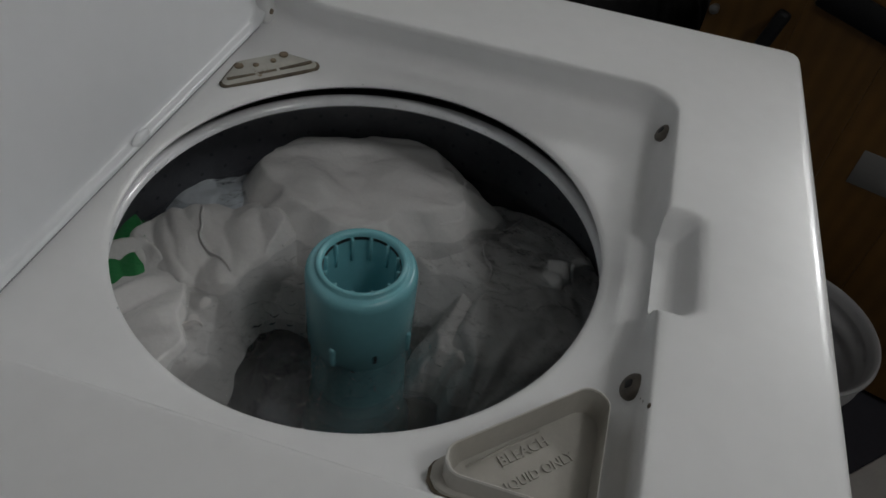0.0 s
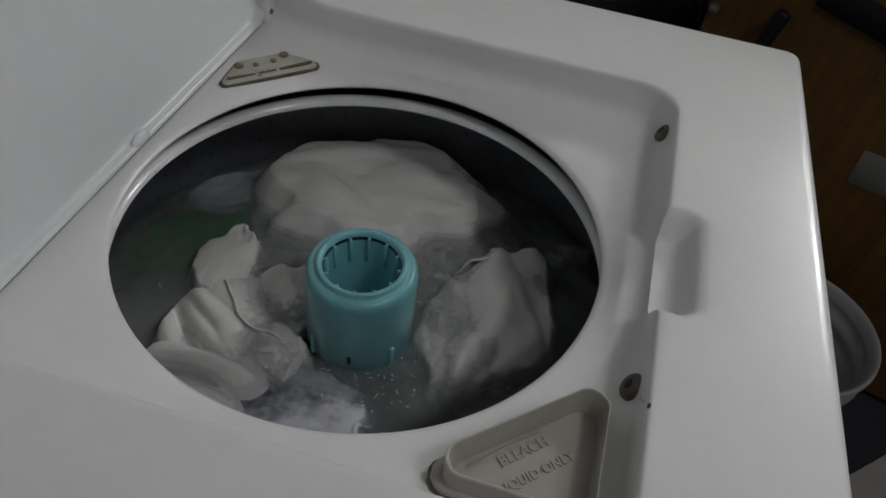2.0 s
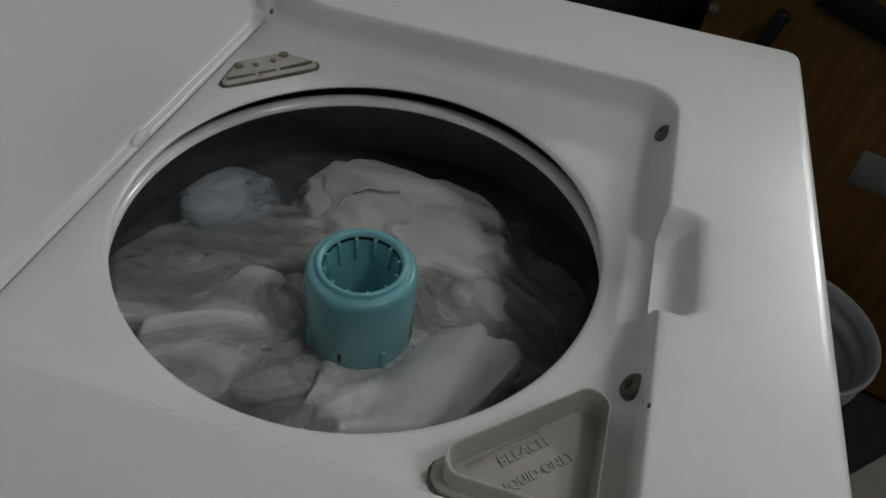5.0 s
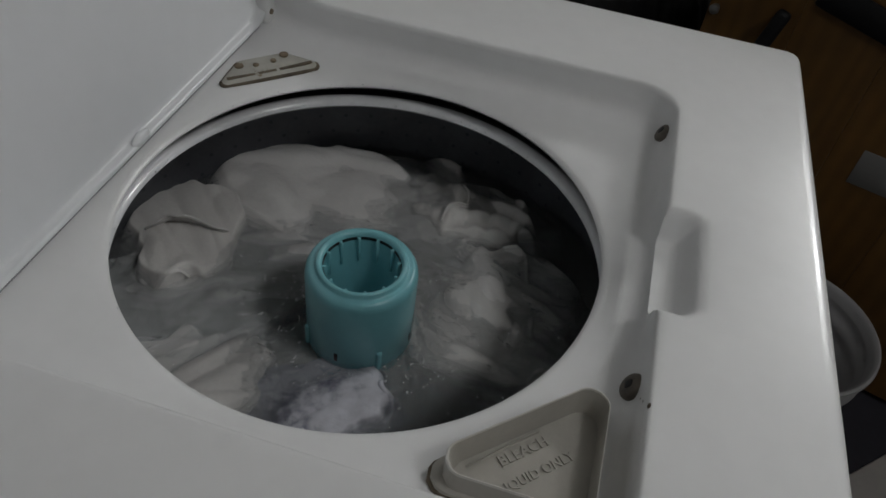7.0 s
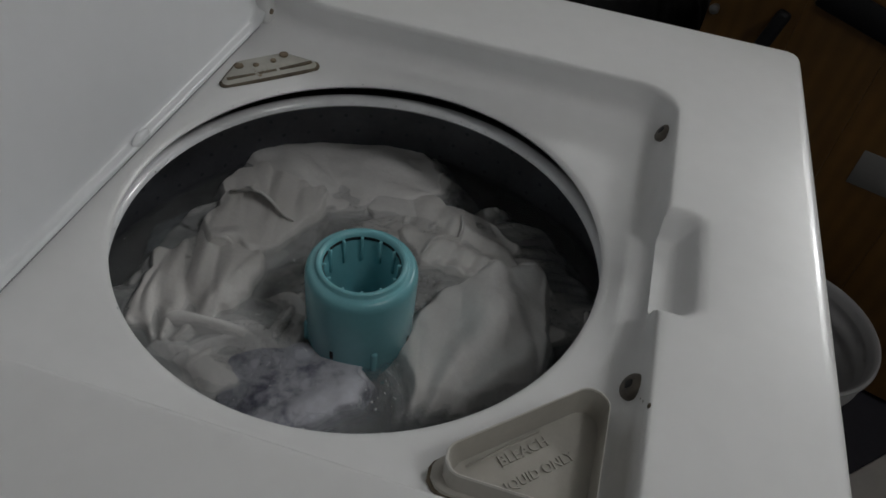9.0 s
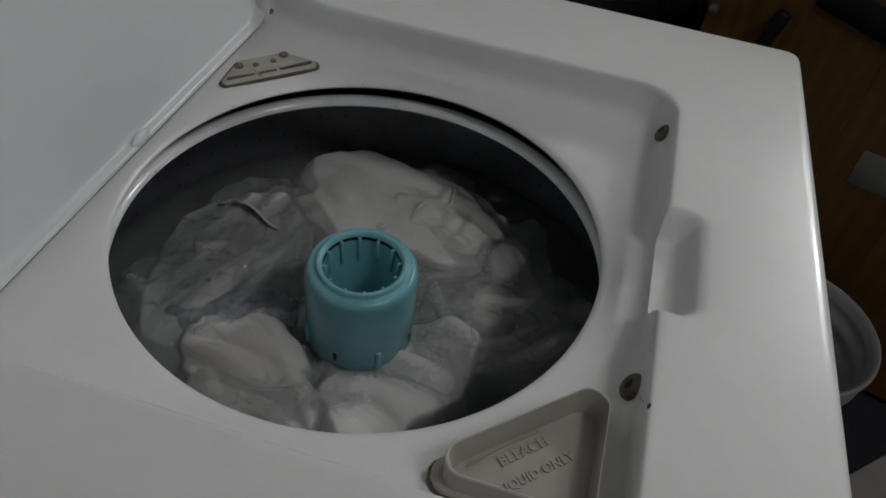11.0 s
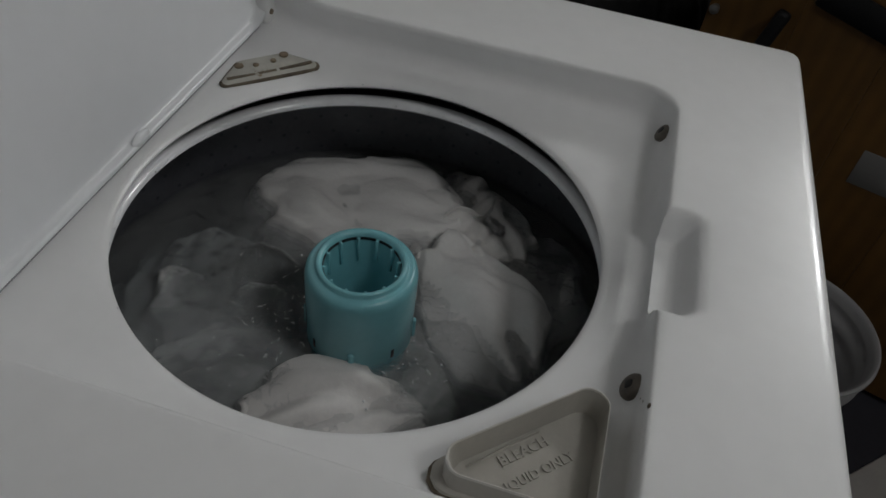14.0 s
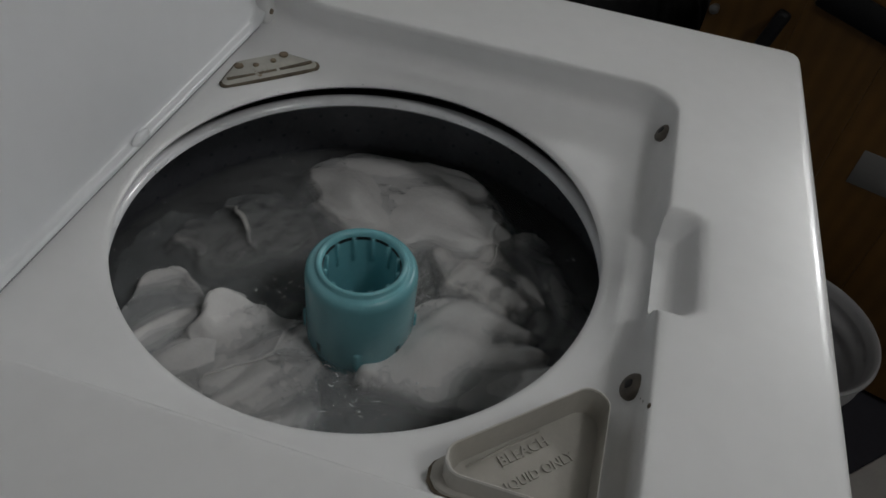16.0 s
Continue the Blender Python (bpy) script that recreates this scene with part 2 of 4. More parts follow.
def top_panel():
    bm = bmesh.new()
    n = 512
    circle = [(math.cos(2 * math.pi * i / n), math.sin(2 * math.pi * i / n)) for i in range(n)]
    rings = []
    for r, z in ((R_LIP + 0.012, Z0 - 0.0058), (R_LIP + 0.003, Z0 - 0.0054), (R_LIP + 0.0008, Z0 - 0.0044), (R_LIP, Z0 - 0.0026), (R_LIP + 0.0013, Z0 - 0.0004), (R_LIP + 0.005, Z0 + 0.001)):
        # the opening is a little wider at the far corner
        rings.append([((r + wider(x, y)) * x, (r + wider(x, y)) * y, z) for x, y in circle])
    wall = [(x * (1 + 0.10 * smooth_step(0.11, 0.19, y)), y) for x, y in round_rect(-WX, WX, W_FRONT, W_BACK, 0.036, n)]
    for k, z in ((0.15, Z0 + 0.002), (0.4, Z0 + 0.004), (0.7, Z0 + 0.007), (0.92, FLOOR_Z - 0.002)):
        ring = []
        for (cx, cy), (wx, wy) in zip(circle, wall):
            d = math.hypot(wx, wy)
            cx, cy = wx / d, wy / d
            near = R_LIP + 0.005 + wider(cx, cy)
            r = near + k * (max(d - 0.016, near + 0.007) - near)
            ring.append((r * cx, r * cy, z))
        rings.append(ring)
    for inset, z in ((0.015, FLOOR_Z - 0.0015), (0.010, FLOOR_Z), (0.005, FLOOR_Z + 0.003), (0.0015, FLOOR_Z + 0.008), (0.0, FLOOR_Z + 0.015), (-0.0005, TOP - 0.006), (-0.0014, TOP - 0.0022), (-0.0028, TOP - 0.0006),
                     (-0.0048, TOP), (-0.009, TOP), (-0.013, TOP), (-0.016, TOP), (-0.019, TOP), (-0.022, TOP), (-0.025, TOP), (-0.028, TOP), (-0.034, TOP), (-0.045, TOP)):
        ring = []
        for (cx, cy), (wx, wy) in zip(circle, wall):
            d = max(math.hypot(wx, wy) - inset, R_LIP + 0.0065 + wider(wx / math.hypot(wx, wy), wy / math.hypot(wx, wy)) + (0.015 - inset) * 0.6)
            x, y = d * wx / math.hypot(wx, wy), d * wy / math.hypot(wx, wy)
            if y < -0.19:
                z_low = TOP - scoop_depth(x, y)
                ring.append((x, y, min(z, z_low)))
            else:
                ring.append((x, y, z))
        rings.append(ring)
    for grow, z in ((-0.002, TOP), (0.002, TOP - 0.0001), (0.005, TOP - 0.0010), (0.0072, TOP - 0.0030), (0.008, TOP - 0.0065), (0.008, TOP - 0.012), (0.008, TOP - 0.045)):
        g = grow - 0.008
        rings.append(at_z(round_rect(-HX - g, HX + g, Y_FRONT - g, Y_BACK + g, 0.006 + grow, n), z))
    loft(bm, rings)
    return bm


deck = part("top_panel", top_panel(), ENAMEL, machine, "white enamelled top with a recessed lid well")
bm = bmesh.new()
n = 256
loft(bm, [at_z(round_rect(-HX + 0.002, HX - 0.002, Y_FRONT + 0.002, Y_BACK - 0.002, 0.014, n), z) for z in (TOP - 0.046, 0.03)])
loft(bm, [at_z(round_rect(-HX + 0.004, HX - 0.004, Y_FRONT + 0.004, Y_BACK - 0.004, 0.014, n), z) for z in (0.03, TOP - 0.046)])
part("cabinet_body", bm, ENAMEL, machine)
for fx in (-0.3, 0.3):
    for fy in (-0.28, 0.28):
        part("levelling_foot", lathe(bmesh.new(), [(0.001, 0), (0.022, 0), (0.022, 0.012), (0.009, 0.014), (0.009, 0.04), (0.001, 0.04)], 20, (fx, fy)), GASKET, machine)

# tub: outer wall, ring at its mouth, perforated basket
part("tub", lathe(bmesh.new(), [(0.285, Z0 - 0.035), (0.285, 0.33), (0.05, 0.31), (0.05, 0.30), (0.29, 0.32), (0.29, Z0 - 0.03), (0.205, Z0 - 0.012), (0.205, Z0 - 0.018), (0.285, Z0 - 0.035)], 96), GASKET, machine, "dark outer tub")
part("tub_ring", lathe(bmesh.new(), [(0.258, Z0 - 0.050), (0.215, Z0 - 0.034), (0.202, Z0 - 0.022), (0.197, Z0 - 0.0195), (0.192, Z0 - 0.0200), (0.1885, Z0 - 0.0225), (0.1875, Z0 - 0.0255), (0.190, Z0 - 0.0285), (0.215, Z0 - 0.046), (0.256, Z0 - 0.066), (0.258, Z0 - 0.050)], 128), RING_GREY, machine, "light grey plastic ring at the basket mouth")


def basket():
    bm = bmesh.new()
    lathe(bm, [(0.255, Z0 - 0.055), (0.256, 0.60), (0.255, 0.40), (0.24, 0.36), (0.05, 0.35)], 128)
    return bm


part("basket", basket(), TUB_GREY, machine, "dark grey perforated basket wall")
# drain holes as flat discs, the dark inside put into their grey
bm = bmesh.new()
for row in range(6):
    for k in range(60):
        a = 2 * math.pi * (k + 0.5 * (row % 2)) / 60
        z = Z0 - 0.085 - 0.02 * row
        m = Matrix.Translation((0.2548 * math.cos(a), 0.2548 * math.sin(a), z)) @ Matrix.Rotation(a, 4, "Z") @ Matrix.Rotation(radians(90), 4, "Y")
        bmesh.ops.create_circle(bm, cap_ends=True, segments=8, radius=0.0022, matrix=m)
part("basket_holes", bm, HOLE, machine, "rows of drain holes", smooth=False)["kind"] = "stuff"


# splashed beads of water along the ring and on the lip of the opening, whitened to imitate wet glints
rnd = random.Random(5)
bm = bmesh.new()
for k in range(230):
    a, size = rnd.uniform(0, 2 * math.pi), rnd.uniform(0.0004, 0.0010)
    if k % 5:
        r, z = 0.1885 + rnd.uniform(-0.0008, 0.0012), Z0 - 0.0226 - rnd.uniform(0.0, 0.003)
    else:
        r, z = R_LIP + 0.001 + wider(math.cos(a), math.sin(a)) + rnd.uniform(0, 0.002), Z0 - 0.0008
    bmesh.ops.create_icosphere(bm, subdivisions=1, radius=size, matrix=Matrix.Translation((r * math.cos(a), r * math.sin(a), z)) @ Matrix.Diagonal((1.3, 1.3, 0.7, 1)))
part("water_beads", bm, BEADS, machine, "small beads of splashed water, whitened for wet glints")["kind"] = "stuff"


# lid, standing open behind the well
def lid():
    w, h, th = 0.234, 0.40, 0.020
    bm = bmesh.new()
    ring0 = round_rect(-w, w, -h / 2, h / 2, 0.03, 200)
    def inset(d):
        return round_rect(-w + d, w - d, -h / 2 + d, h / 2 - d, 0.03 - min(d, 0.02), 200)
    steps = ((0.0, 0.0), (0.0005, -0.004), (0.002, -0.006), (0.0045, -0.006), (0.006, -0.0045), (0.0075, -0.001), (0.0095, 0.0), (0.014, 0.0), (0.03, 0.0))
    loft(bm, [[(x, y, z) for x, z in inset(d)] for d, y in steps], cap_last=True)
    loft(bm, [[(x, 0.0, y) for x, y in inset(0.0)], [(x, th - 0.004, y) for x, y in inset(0.0)], [(x, th, y) for x, y in inset(0.005)]], cap_last=True)
    # small dimple where the lid's catch is pressed in
    bmesh.ops.create_icosphere(bm, subdivisions=3, radius=0.5, matrix=Matrix.Translation((0.003, -0.004, -h / 2 + 0.006)) @ Matrix.Diagonal((0.024, 0.007, 0.011, 1)))
    return bm


lid_ob = part("lid", lid(), LID_WHITE, machine, "open white enamelled lid")
lid_ob.matrix_basis = pose(0.0, 0.1880, FLOOR_Z + 0.0012, -12, 0, 0) @ pose(0, 0.0, 0.20)
for hx in (-0.226, 0.226):
    bm = box(bmesh.new(), (hx - 0.008, 0.180, FLOOR_Z - 0.004), (hx + 0.012, 0.199, FLOOR_Z + 0.050), 0.006, 3)
    hinge = part("hinge", bm, ENAMEL, machine, "white plastic hinge cover")
    m = Matrix.Translation((hx - 0.001, 0.1797, FLOOR_Z + 0.010)) @ Matrix.Rotation(radians(90), 4, "X")
    bm = bmesh.new()
    bmesh.ops.create_cone(bm, cap_ends=True, segments=16, radius1=0.003, radius2=0.0025, depth=0.002, matrix=m)
    part("hinge_screw", bm, RUST, hinge, "dark screw")

# grey strip: the shaded gap under the lid put into colour
part("lid_seal", box(bmesh.new(), (-0.215, 0.1875, FLOOR_Z - 0.004), (0.215, 0.1935, FLOOR_Z + 0.0025), 0.001, 1), GAP_SHADE, machine, "grey strip standing for the dark gap under the lid")
for px, py, pz, r in ((-0.118, -0.2150, Z0 + 0.036, 0.0012), (-0.112, -0.2145, Z0 + 0.030, 0.0007), (0.19, -0.205, FLOOR_Z + 0.001, 0.0009), (-0.127, -0.2161, TOP - 0.0004, 0.0016)):
    bm = bmesh.new()
    bmesh.ops.create_icosphere(bm, subdivisions=2, radius=r, matrix=Matrix.Translation((px, py, pz)) @ Matrix.Diagonal((1, 0.6, 1.4, 1)))
    part("paint_chip", bm, GRIME, machine, "tiny dark chip in the enamel")

# rubber bumpers in the front wall of the well
for bx in (0.188, -0.096):
    bm = bmesh.new()
    m = Matrix.Translation((bx, W_FRONT + 0.001, FLOOR_Z + 0.006)) @ Matrix.Rotation(radians(-55), 4, "X")
    rows = [(0.0095, 0.0), (0.0095, 0.003), (0.0086, 0.0048), (0.0064, 0.0060), (0.0034, 0.0064), (0.0028, 0.0058), (0.0005, 0.0058)]
    lathe(bm, rows, 24)
    bmesh.ops.transform(bm, matrix=m, verts=bm.verts)
    pad = part("bumper", bm, BUMPER, machine, "worn brown rubber bumper")
    bm = box(bmesh.new(), (-0.0030, -0.0030, 0.0050), (0.0030, 0.0030, 0.0071), 0.0008, 1)
    bmesh.ops.transform(bm, matrix=m, verts=bm.verts)
    part("bumper_plug", bm, GASKET, pad, "dark plug in the bumper")


# embossed trapezoid plate beside the hinge
def deck_z(x, y):
    """Height of the sloping floor of the well."""
    d = math.hypot(x, y)
    out = min(WX / max(1e-6, abs(x / d)), W_BACK / max(1e-6, abs(y / d))) - 0.016
    k = (d - R_LIP - 0.005) / max(0.01, out - R_LIP - 0.005)
    return Z0 + 0.001 + 0.0085 * min(1, max(0, k))


def prism(points, z0, z1, grow=0.0):
    bm = bmesh.new()
    c = Vector((sum(p[0] for p in points) / len(points), sum(p[1] for p in points) / len(points)))
    def ring(z, g):
        return [(c.x + (x - c.x) * (1 + g), c.y + (y - c.y) * (1 + g), z + deck_z(x, y)) for x, y in points]
    loft(bm, [ring(z0, grow), ring(z1 - 0.0006, grow), ring(z1, grow - 0.03)], cap_first=True, cap_last=True)
    return bm


def corners(points, rad, n=6):
    """Round the corners of a polygon."""
    out = []
    k = len(points)
    for i in range(k):
        p, a, b = Vector(points[i]), Vector(points[i - 1]), Vector(points[(i + 1) % k])
        u, w = (a - p).normalized(), (b - p).normalized()
        half = math.acos(max(-1, min(1, u.dot(w)))) / 2
        d = rad / math.tan(half)
        c = p + (u + w).normalized() * (rad / math.sin(half))
        s, e = p + u * d - c, p + w * d - c
        for j in range(n + 1):
            v = s.lerp(e, j / n).normalized() * rad + c
            out.append((v.x, v.y))
    return out


TRAP = corners([(0.1055, 0.1795), (0.1805, 0.1025), (0.1815, 0.1465), (0.1505, 0.1815)], 0.005)
plate = part("filter_plate", prism(TRAP, -0.002, 0.0016), GRIME, machine, "stained trapezoid plate with rusty screws")
part("plate_face", prism(TRAP, 0, 0.0024, -0.055), PLATE, plate)
U, V = Vector((0.187 - 0.112, 0.103 - 0.180, 0)).normalized(), Vector((0.716, 0.698, 0))
O = Vector((0.1055, 0.1795, 0.0030))


def plate_bar(u0, u1, v0, v1, material, name):
    bm = bmesh.new()
    c = [O + U * u + V * v for u, v in ((u0, v0), (u1, v0), (u1, v1), (u0, v1))]
    loft(bm, [[p + Vector((0, 0, deck_z(p.x, p.y) - 0.001)) for p in c], [p + Vector((0, 0, deck_z(p.x, p.y) + 0.0006)) for p in c]], cap_last=True)
    part(name, bm, material, plate, smooth=False)


for u0, u1 in ((0.014, 0.040), (0.043, 0.060), (0.063, 0.094)):
    plate_bar(u0, u1, 0.0065, 0.0095, GRIME, "slot")
for u, v, r in ((0.030, 0.024, 0.0042), (0.074, 0.027, 0.0042), (0.045, 0.021, 0.0028), (0.062, 0.022, 0.0028)):
    p = O + U * u + V * v
    p.z += deck_z(p.x, p.y)
    part("screw", lathe(bmesh.new(), [(r, p.z - 0.002), (r, p.z + 0.0008), (r * 0.7, p.z + 0.0014), (0.0003, p.z + 0.0014)], 16, (p.x, p.y)), RUST, plate, "rusty screw head")

# bleach cup in the front corner
CUP = corners([(-0.1965, -0.098), (-0.1965, -0.1975), (-0.1015, -0.1975)], 0.011, 8)
cup = part("bleach_cup", bmesh.new(), BEIGE, machine, "aged beige triangular bleach dispenser cup")


def cup_mesh():
    bm = bmesh.new()
    c = Vector((-0.168, -0.177))
    def ring(z, g):
        return [(c.x + (x - c.x) * g, c.y + (y - c.y) * g, z) for x, y in CUP]
    rim, low = Z0 + 0.032, Z0 + 0.0125
    loft(bm, [ring(FLOOR_Z - 0.012, 1.0), ring(rim - 0.001, 1.0), ring(rim, 0.992), ring(rim, 0.980), ring(rim - 0.001, 0.972), ring(low + 0.003, 0.925), ring(low, 0.90)], cap_last=True)
    return bm, low


bm, cup_low = cup_mesh()
cup.data = finish(bm)
cup.data.materials.append(BEIGE)


def cup_band(scale, z0, z1):
    bm = bmesh.new()
    c = Vector((-0.168, -0.177))
    loft(bm, [[(c.x + (x - c.x) * g, c.y + (y - c.y) * g, z) for x, y in CUP] for g, z in ((1.0, z0 - 0.004), (scale, z0 - 0.004), (scale, z1 - 0.001), (scale - 0.015, z1), (0.999, z1))])
    return bm


part("collar", cup_band(1.10, FLOOR_Z, FLOOR_Z + 0.0035), BEIGE, cup)
part("grime_line", cup_band(1.13, FLOOR_Z - 0.004, FLOOR_Z + 0.0008), GRIME, cup, "brown grime round the cup")

# cup rim in paler beige, the light on its edge painted in
bm = bmesh.new()
c = Vector((-0.168, -0.177))
loft(bm, [[(c.x + (x - c.x) * g, c.y + (y - c.y) * g, Z0 + z) for x, y in CUP] for g, z in ((1.003, 0.0305), (1.004, 0.0318), (0.998, 0.0328), (0.984, 0.0328), (0.976, 0.0318), (0.975, 0.0305))])
part("rim", bm, RIM_GLEAM, cup, "pale rim, its bright edge put into the colour")


def lettering(text, size, p, turn, parent):
    """Raised letters lying flat, at p, turned about the upright."""
    cu = bpy.data.curves.new("text", "FONT")
    cu.body, cu.size, cu.extrude, cu.align_x = text, size, 0.0005, "CENTER"
    cu.offset, cu.space_character = 0.00025, 1.08
    tmp = new("text", cu)
    me = bpy.data.meshes.new_from_object(tmp.evaluated_get(bpy.context.evaluated_depsgraph_get()))
    bpy.data.objects.remove(tmp)
    ob = new("lettering", me)
    me.materials.append(BEIGE)
    ob.parent = parent
    ob.matrix_basis = pose(*p, 0, 0, turn)
    ob["label"] = "raised letters moulded into the cup"


lettering("BLEACH", 0.0086, (-0.1610, -0.1575, cup_low + 0.0006), -45, cup)
lettering("LIQUID ONLY", 0.0076, (-0.1715, -0.1675, cup_low + 0.0006), -45, cup)
bm = bmesh.new()
loft(bm, [[(-0.180 + 0.036 * k + dx, -0.127 - 0.035 * k + dx, cup_low + dz) for k in (0, 1)] for dx, dz in ((0, 0.0), (0.0006, 0.0012), (0.0012, 0.0))], closed=False)
part("ridge", bm, BEIGE, cup)

# ---- agitator: lathed teal post with bore, slots and fins ----
A_TOP = Z0 - 0.0442
agitator = new("agitator")
agitator.parent = machine
agitator["label"] = "teal plastic agitator turning to and fro"


def agitator_body():
    bm = bmesh.new()
    t = A_TOP
    lathe(bm, [(0.0012, t - 0.075), (0.029, t - 0.075), (0.0305, t - 0.02), (0.0318, t - 0.0135), (0.0318, t - 0.0035), (0.0330, t - 0.0010), (0.0342, t), (0.0362, t), (0.0372, t - 0.0010), (0.0376, t - 0.0036), (0.0386, t - 0.0044),
               (0.0410, t - 0.0043), (0.0434, t - 0.0054), (0.0454, t - 0.0085), (0.0463, t - 0.013), (0.0464, t - 0.040), (0.0468, t - 0.083), (0.0452, t - 0.086),
               (0.0444, t - 0.090), (0.0440, t - 0.150), (0.048, t - 0.20), (0.075, t - 0.30), (0.13, t - 0.36), (0.15, t - 0.38)], 96)
    return bm


part("post", agitator_body(), TEAL, agitator)
for k in range(12):
    a = 2 * math.pi * k / 12
    turn = Matrix.Rotation(a, 4, "Z")
    bm = box(bmesh.new(), (0.0285, -0.0011, A_TOP - 0.030), (0.0325, 0.0011, A_TOP - 0.0042), 0.0004, 1)
    bmesh.ops.transform(bm, matrix=turn, verts=bm.verts)
    part("bore_tab", bm, TEAL, agitator)
    bm = bmesh.new()
    loft(bm, [[(r * math.cos(a + 0.05 + 0.424 * j / 6), r * math.sin(a + 0.05 + 0.424 * j / 6), z) for j in range(7)] for r, z in ((0.0312, A_TOP - 0.0070), (0.0312, A_TOP - 0.0042), (0.0325, A_TOP - 0.0040))], closed=False)
    part("bore_slot", bm, SLOT_SHADE, agitator, "dark slot")
for k in range(4):
    a = math.pi / 2 * k
    bm = box(bmesh.new(), (0.0435, -0.0019, A_TOP - 0.0775), (0.0470, 0.0019, A_TOP - 0.067), 0.0006, 1)
    bmesh.ops.transform(bm, matrix=Matrix.Rotation(a, 4, "Z"), verts=bm.verts)
    part("post_slot", bm, SLOT_SHADE, agitator, "dark drain slot")
    bm = box(bmesh.new(), (0.043, -0.0028, A_TOP - 0.086), (0.0490, 0.0028, A_TOP - 0.063), 0.0024, 3)
    bmesh.ops.transform(bm, matrix=Matrix.Rotation(a + math.pi / 4, 4, "Z"), verts=bm.verts)
    part("fin", bm, TEAL, agitator)
    bm = bmesh.new()
    loft(bm, [[(0.04 * (1 - s) + 0.06 * s * s + 0.03 * s, w, A_TOP - 0.15 - 0.22 * s) for s in [j / 8 for j in range(9)]] for w in (-0.004, 0.004)], closed=False)
    bmesh.ops.transform(bm, matrix=Matrix.Rotation(a + math.pi / 4, 4, "Z"), verts=bm.verts)
    part("vane", bm, TEAL, agitator)

# ---- water ----
def water_sheet(seed, wave, chop, n=120, m=45, splash=0.0):
    bm = bmesh.new()
    rings = []
    for k in range(m + 1):
        r = 0.038 + (0.2535 - 0.038) * k / m
        ring = []
        for i in range(n):
            a = 2 * math.pi * i / n
            x, y = r * math.cos(a), r * math.sin(a)
            h = wave * noise.noise(Vector((x * 22, y * 22, seed))) + chop * noise.noise(Vector((x * 70, y * 70, seed + 5)))
            h += 1.5 * chop * math.exp(-((r - 0.055) / 0.02) ** 2) * noise.noise(Vector((x * 60, y * 60, seed + 9)))
            if splash:
                # churned ripples round the agitator
                near = math.exp(-((r - 0.06) / 0.060) ** 2) * (0.5 + noise.noise(Vector((x * 18, y * 18, seed + 2))))
                h += splash * max(0.0, near) * (1 - 2 * abs(noise.noise(Vector((x * 110, y * 110, seed + 3)))))
            ring.append((x, y, h))
        rings.append(ring)
    loft(bm, rings)
    return bm


water = thing("water", "cloudy grey soapy wash water in the basket", "water", kind="structure")
part("surface", water_sheet(3.1, 0.0035, 0.0018, 360, 190, 0.010), WATER, water).visible_shadow = False
scene.cycles.transparent_max_bounces = 32
soil = []
for k in range(15):
    depth, seed = 0.002 * (k + 1) + 0.00004 * k * k, 11.0 + 10 * k
    murk = part("murk", water_sheet(seed, 0.004, 0.0012), MURK, water, "suspended soil in the water")
    murk.location.z, murk.visible_shadow = -depth, False
    soil.append((murk, depth))
# bubbles and droplets, coloured white so they double as sparkles
rnd = random.Random(8)
bm = bmesh.new()
for k in range(120):
    a, r = (rnd.uniform(0, 2 * math.pi) if k % 2 else rnd.gauss(math.pi * 1.12, 0.7)), (0.05 + abs(rnd.gauss(0, 0.035)) if k % 3 else rnd.uniform(0.06, 0.23))
    size = rnd.uniform(0.0003, 0.0008) if k % 9 else rnd.uniform(0.0009, 0.0014)
    bmesh.ops.create_icosphere(bm, subdivisions=1, radius=size, matrix=Matrix.Translation((r * math.cos(a), r * math.sin(a), 0.002 + 0.0035 * noise.noise(Vector((r * math.cos(a) * 22, r * math.sin(a) * 22, 3.1))))))
bubbles = part("bubbles", bm, GLINT, water, "small bubbles and droplets, white to stand for sparkles")
bubbles["kind"] = "stuff"


# ---- laundry ----
def even(path, reach=6):
    """A smoother course of the same path."""
    out = []
    for k in range(len(path)):
        near = path[max(0, k - reach):k + reach + 1]
        p = sum(near, Vector()) / len(near)
        p.z = max(p.z, path[k].z)
        out.append(p)
    return [sum(out[max(0, k - 2):k + 3], Vector()) / len(out[max(0, k - 2):k + 3]) for k in range(len(out))]


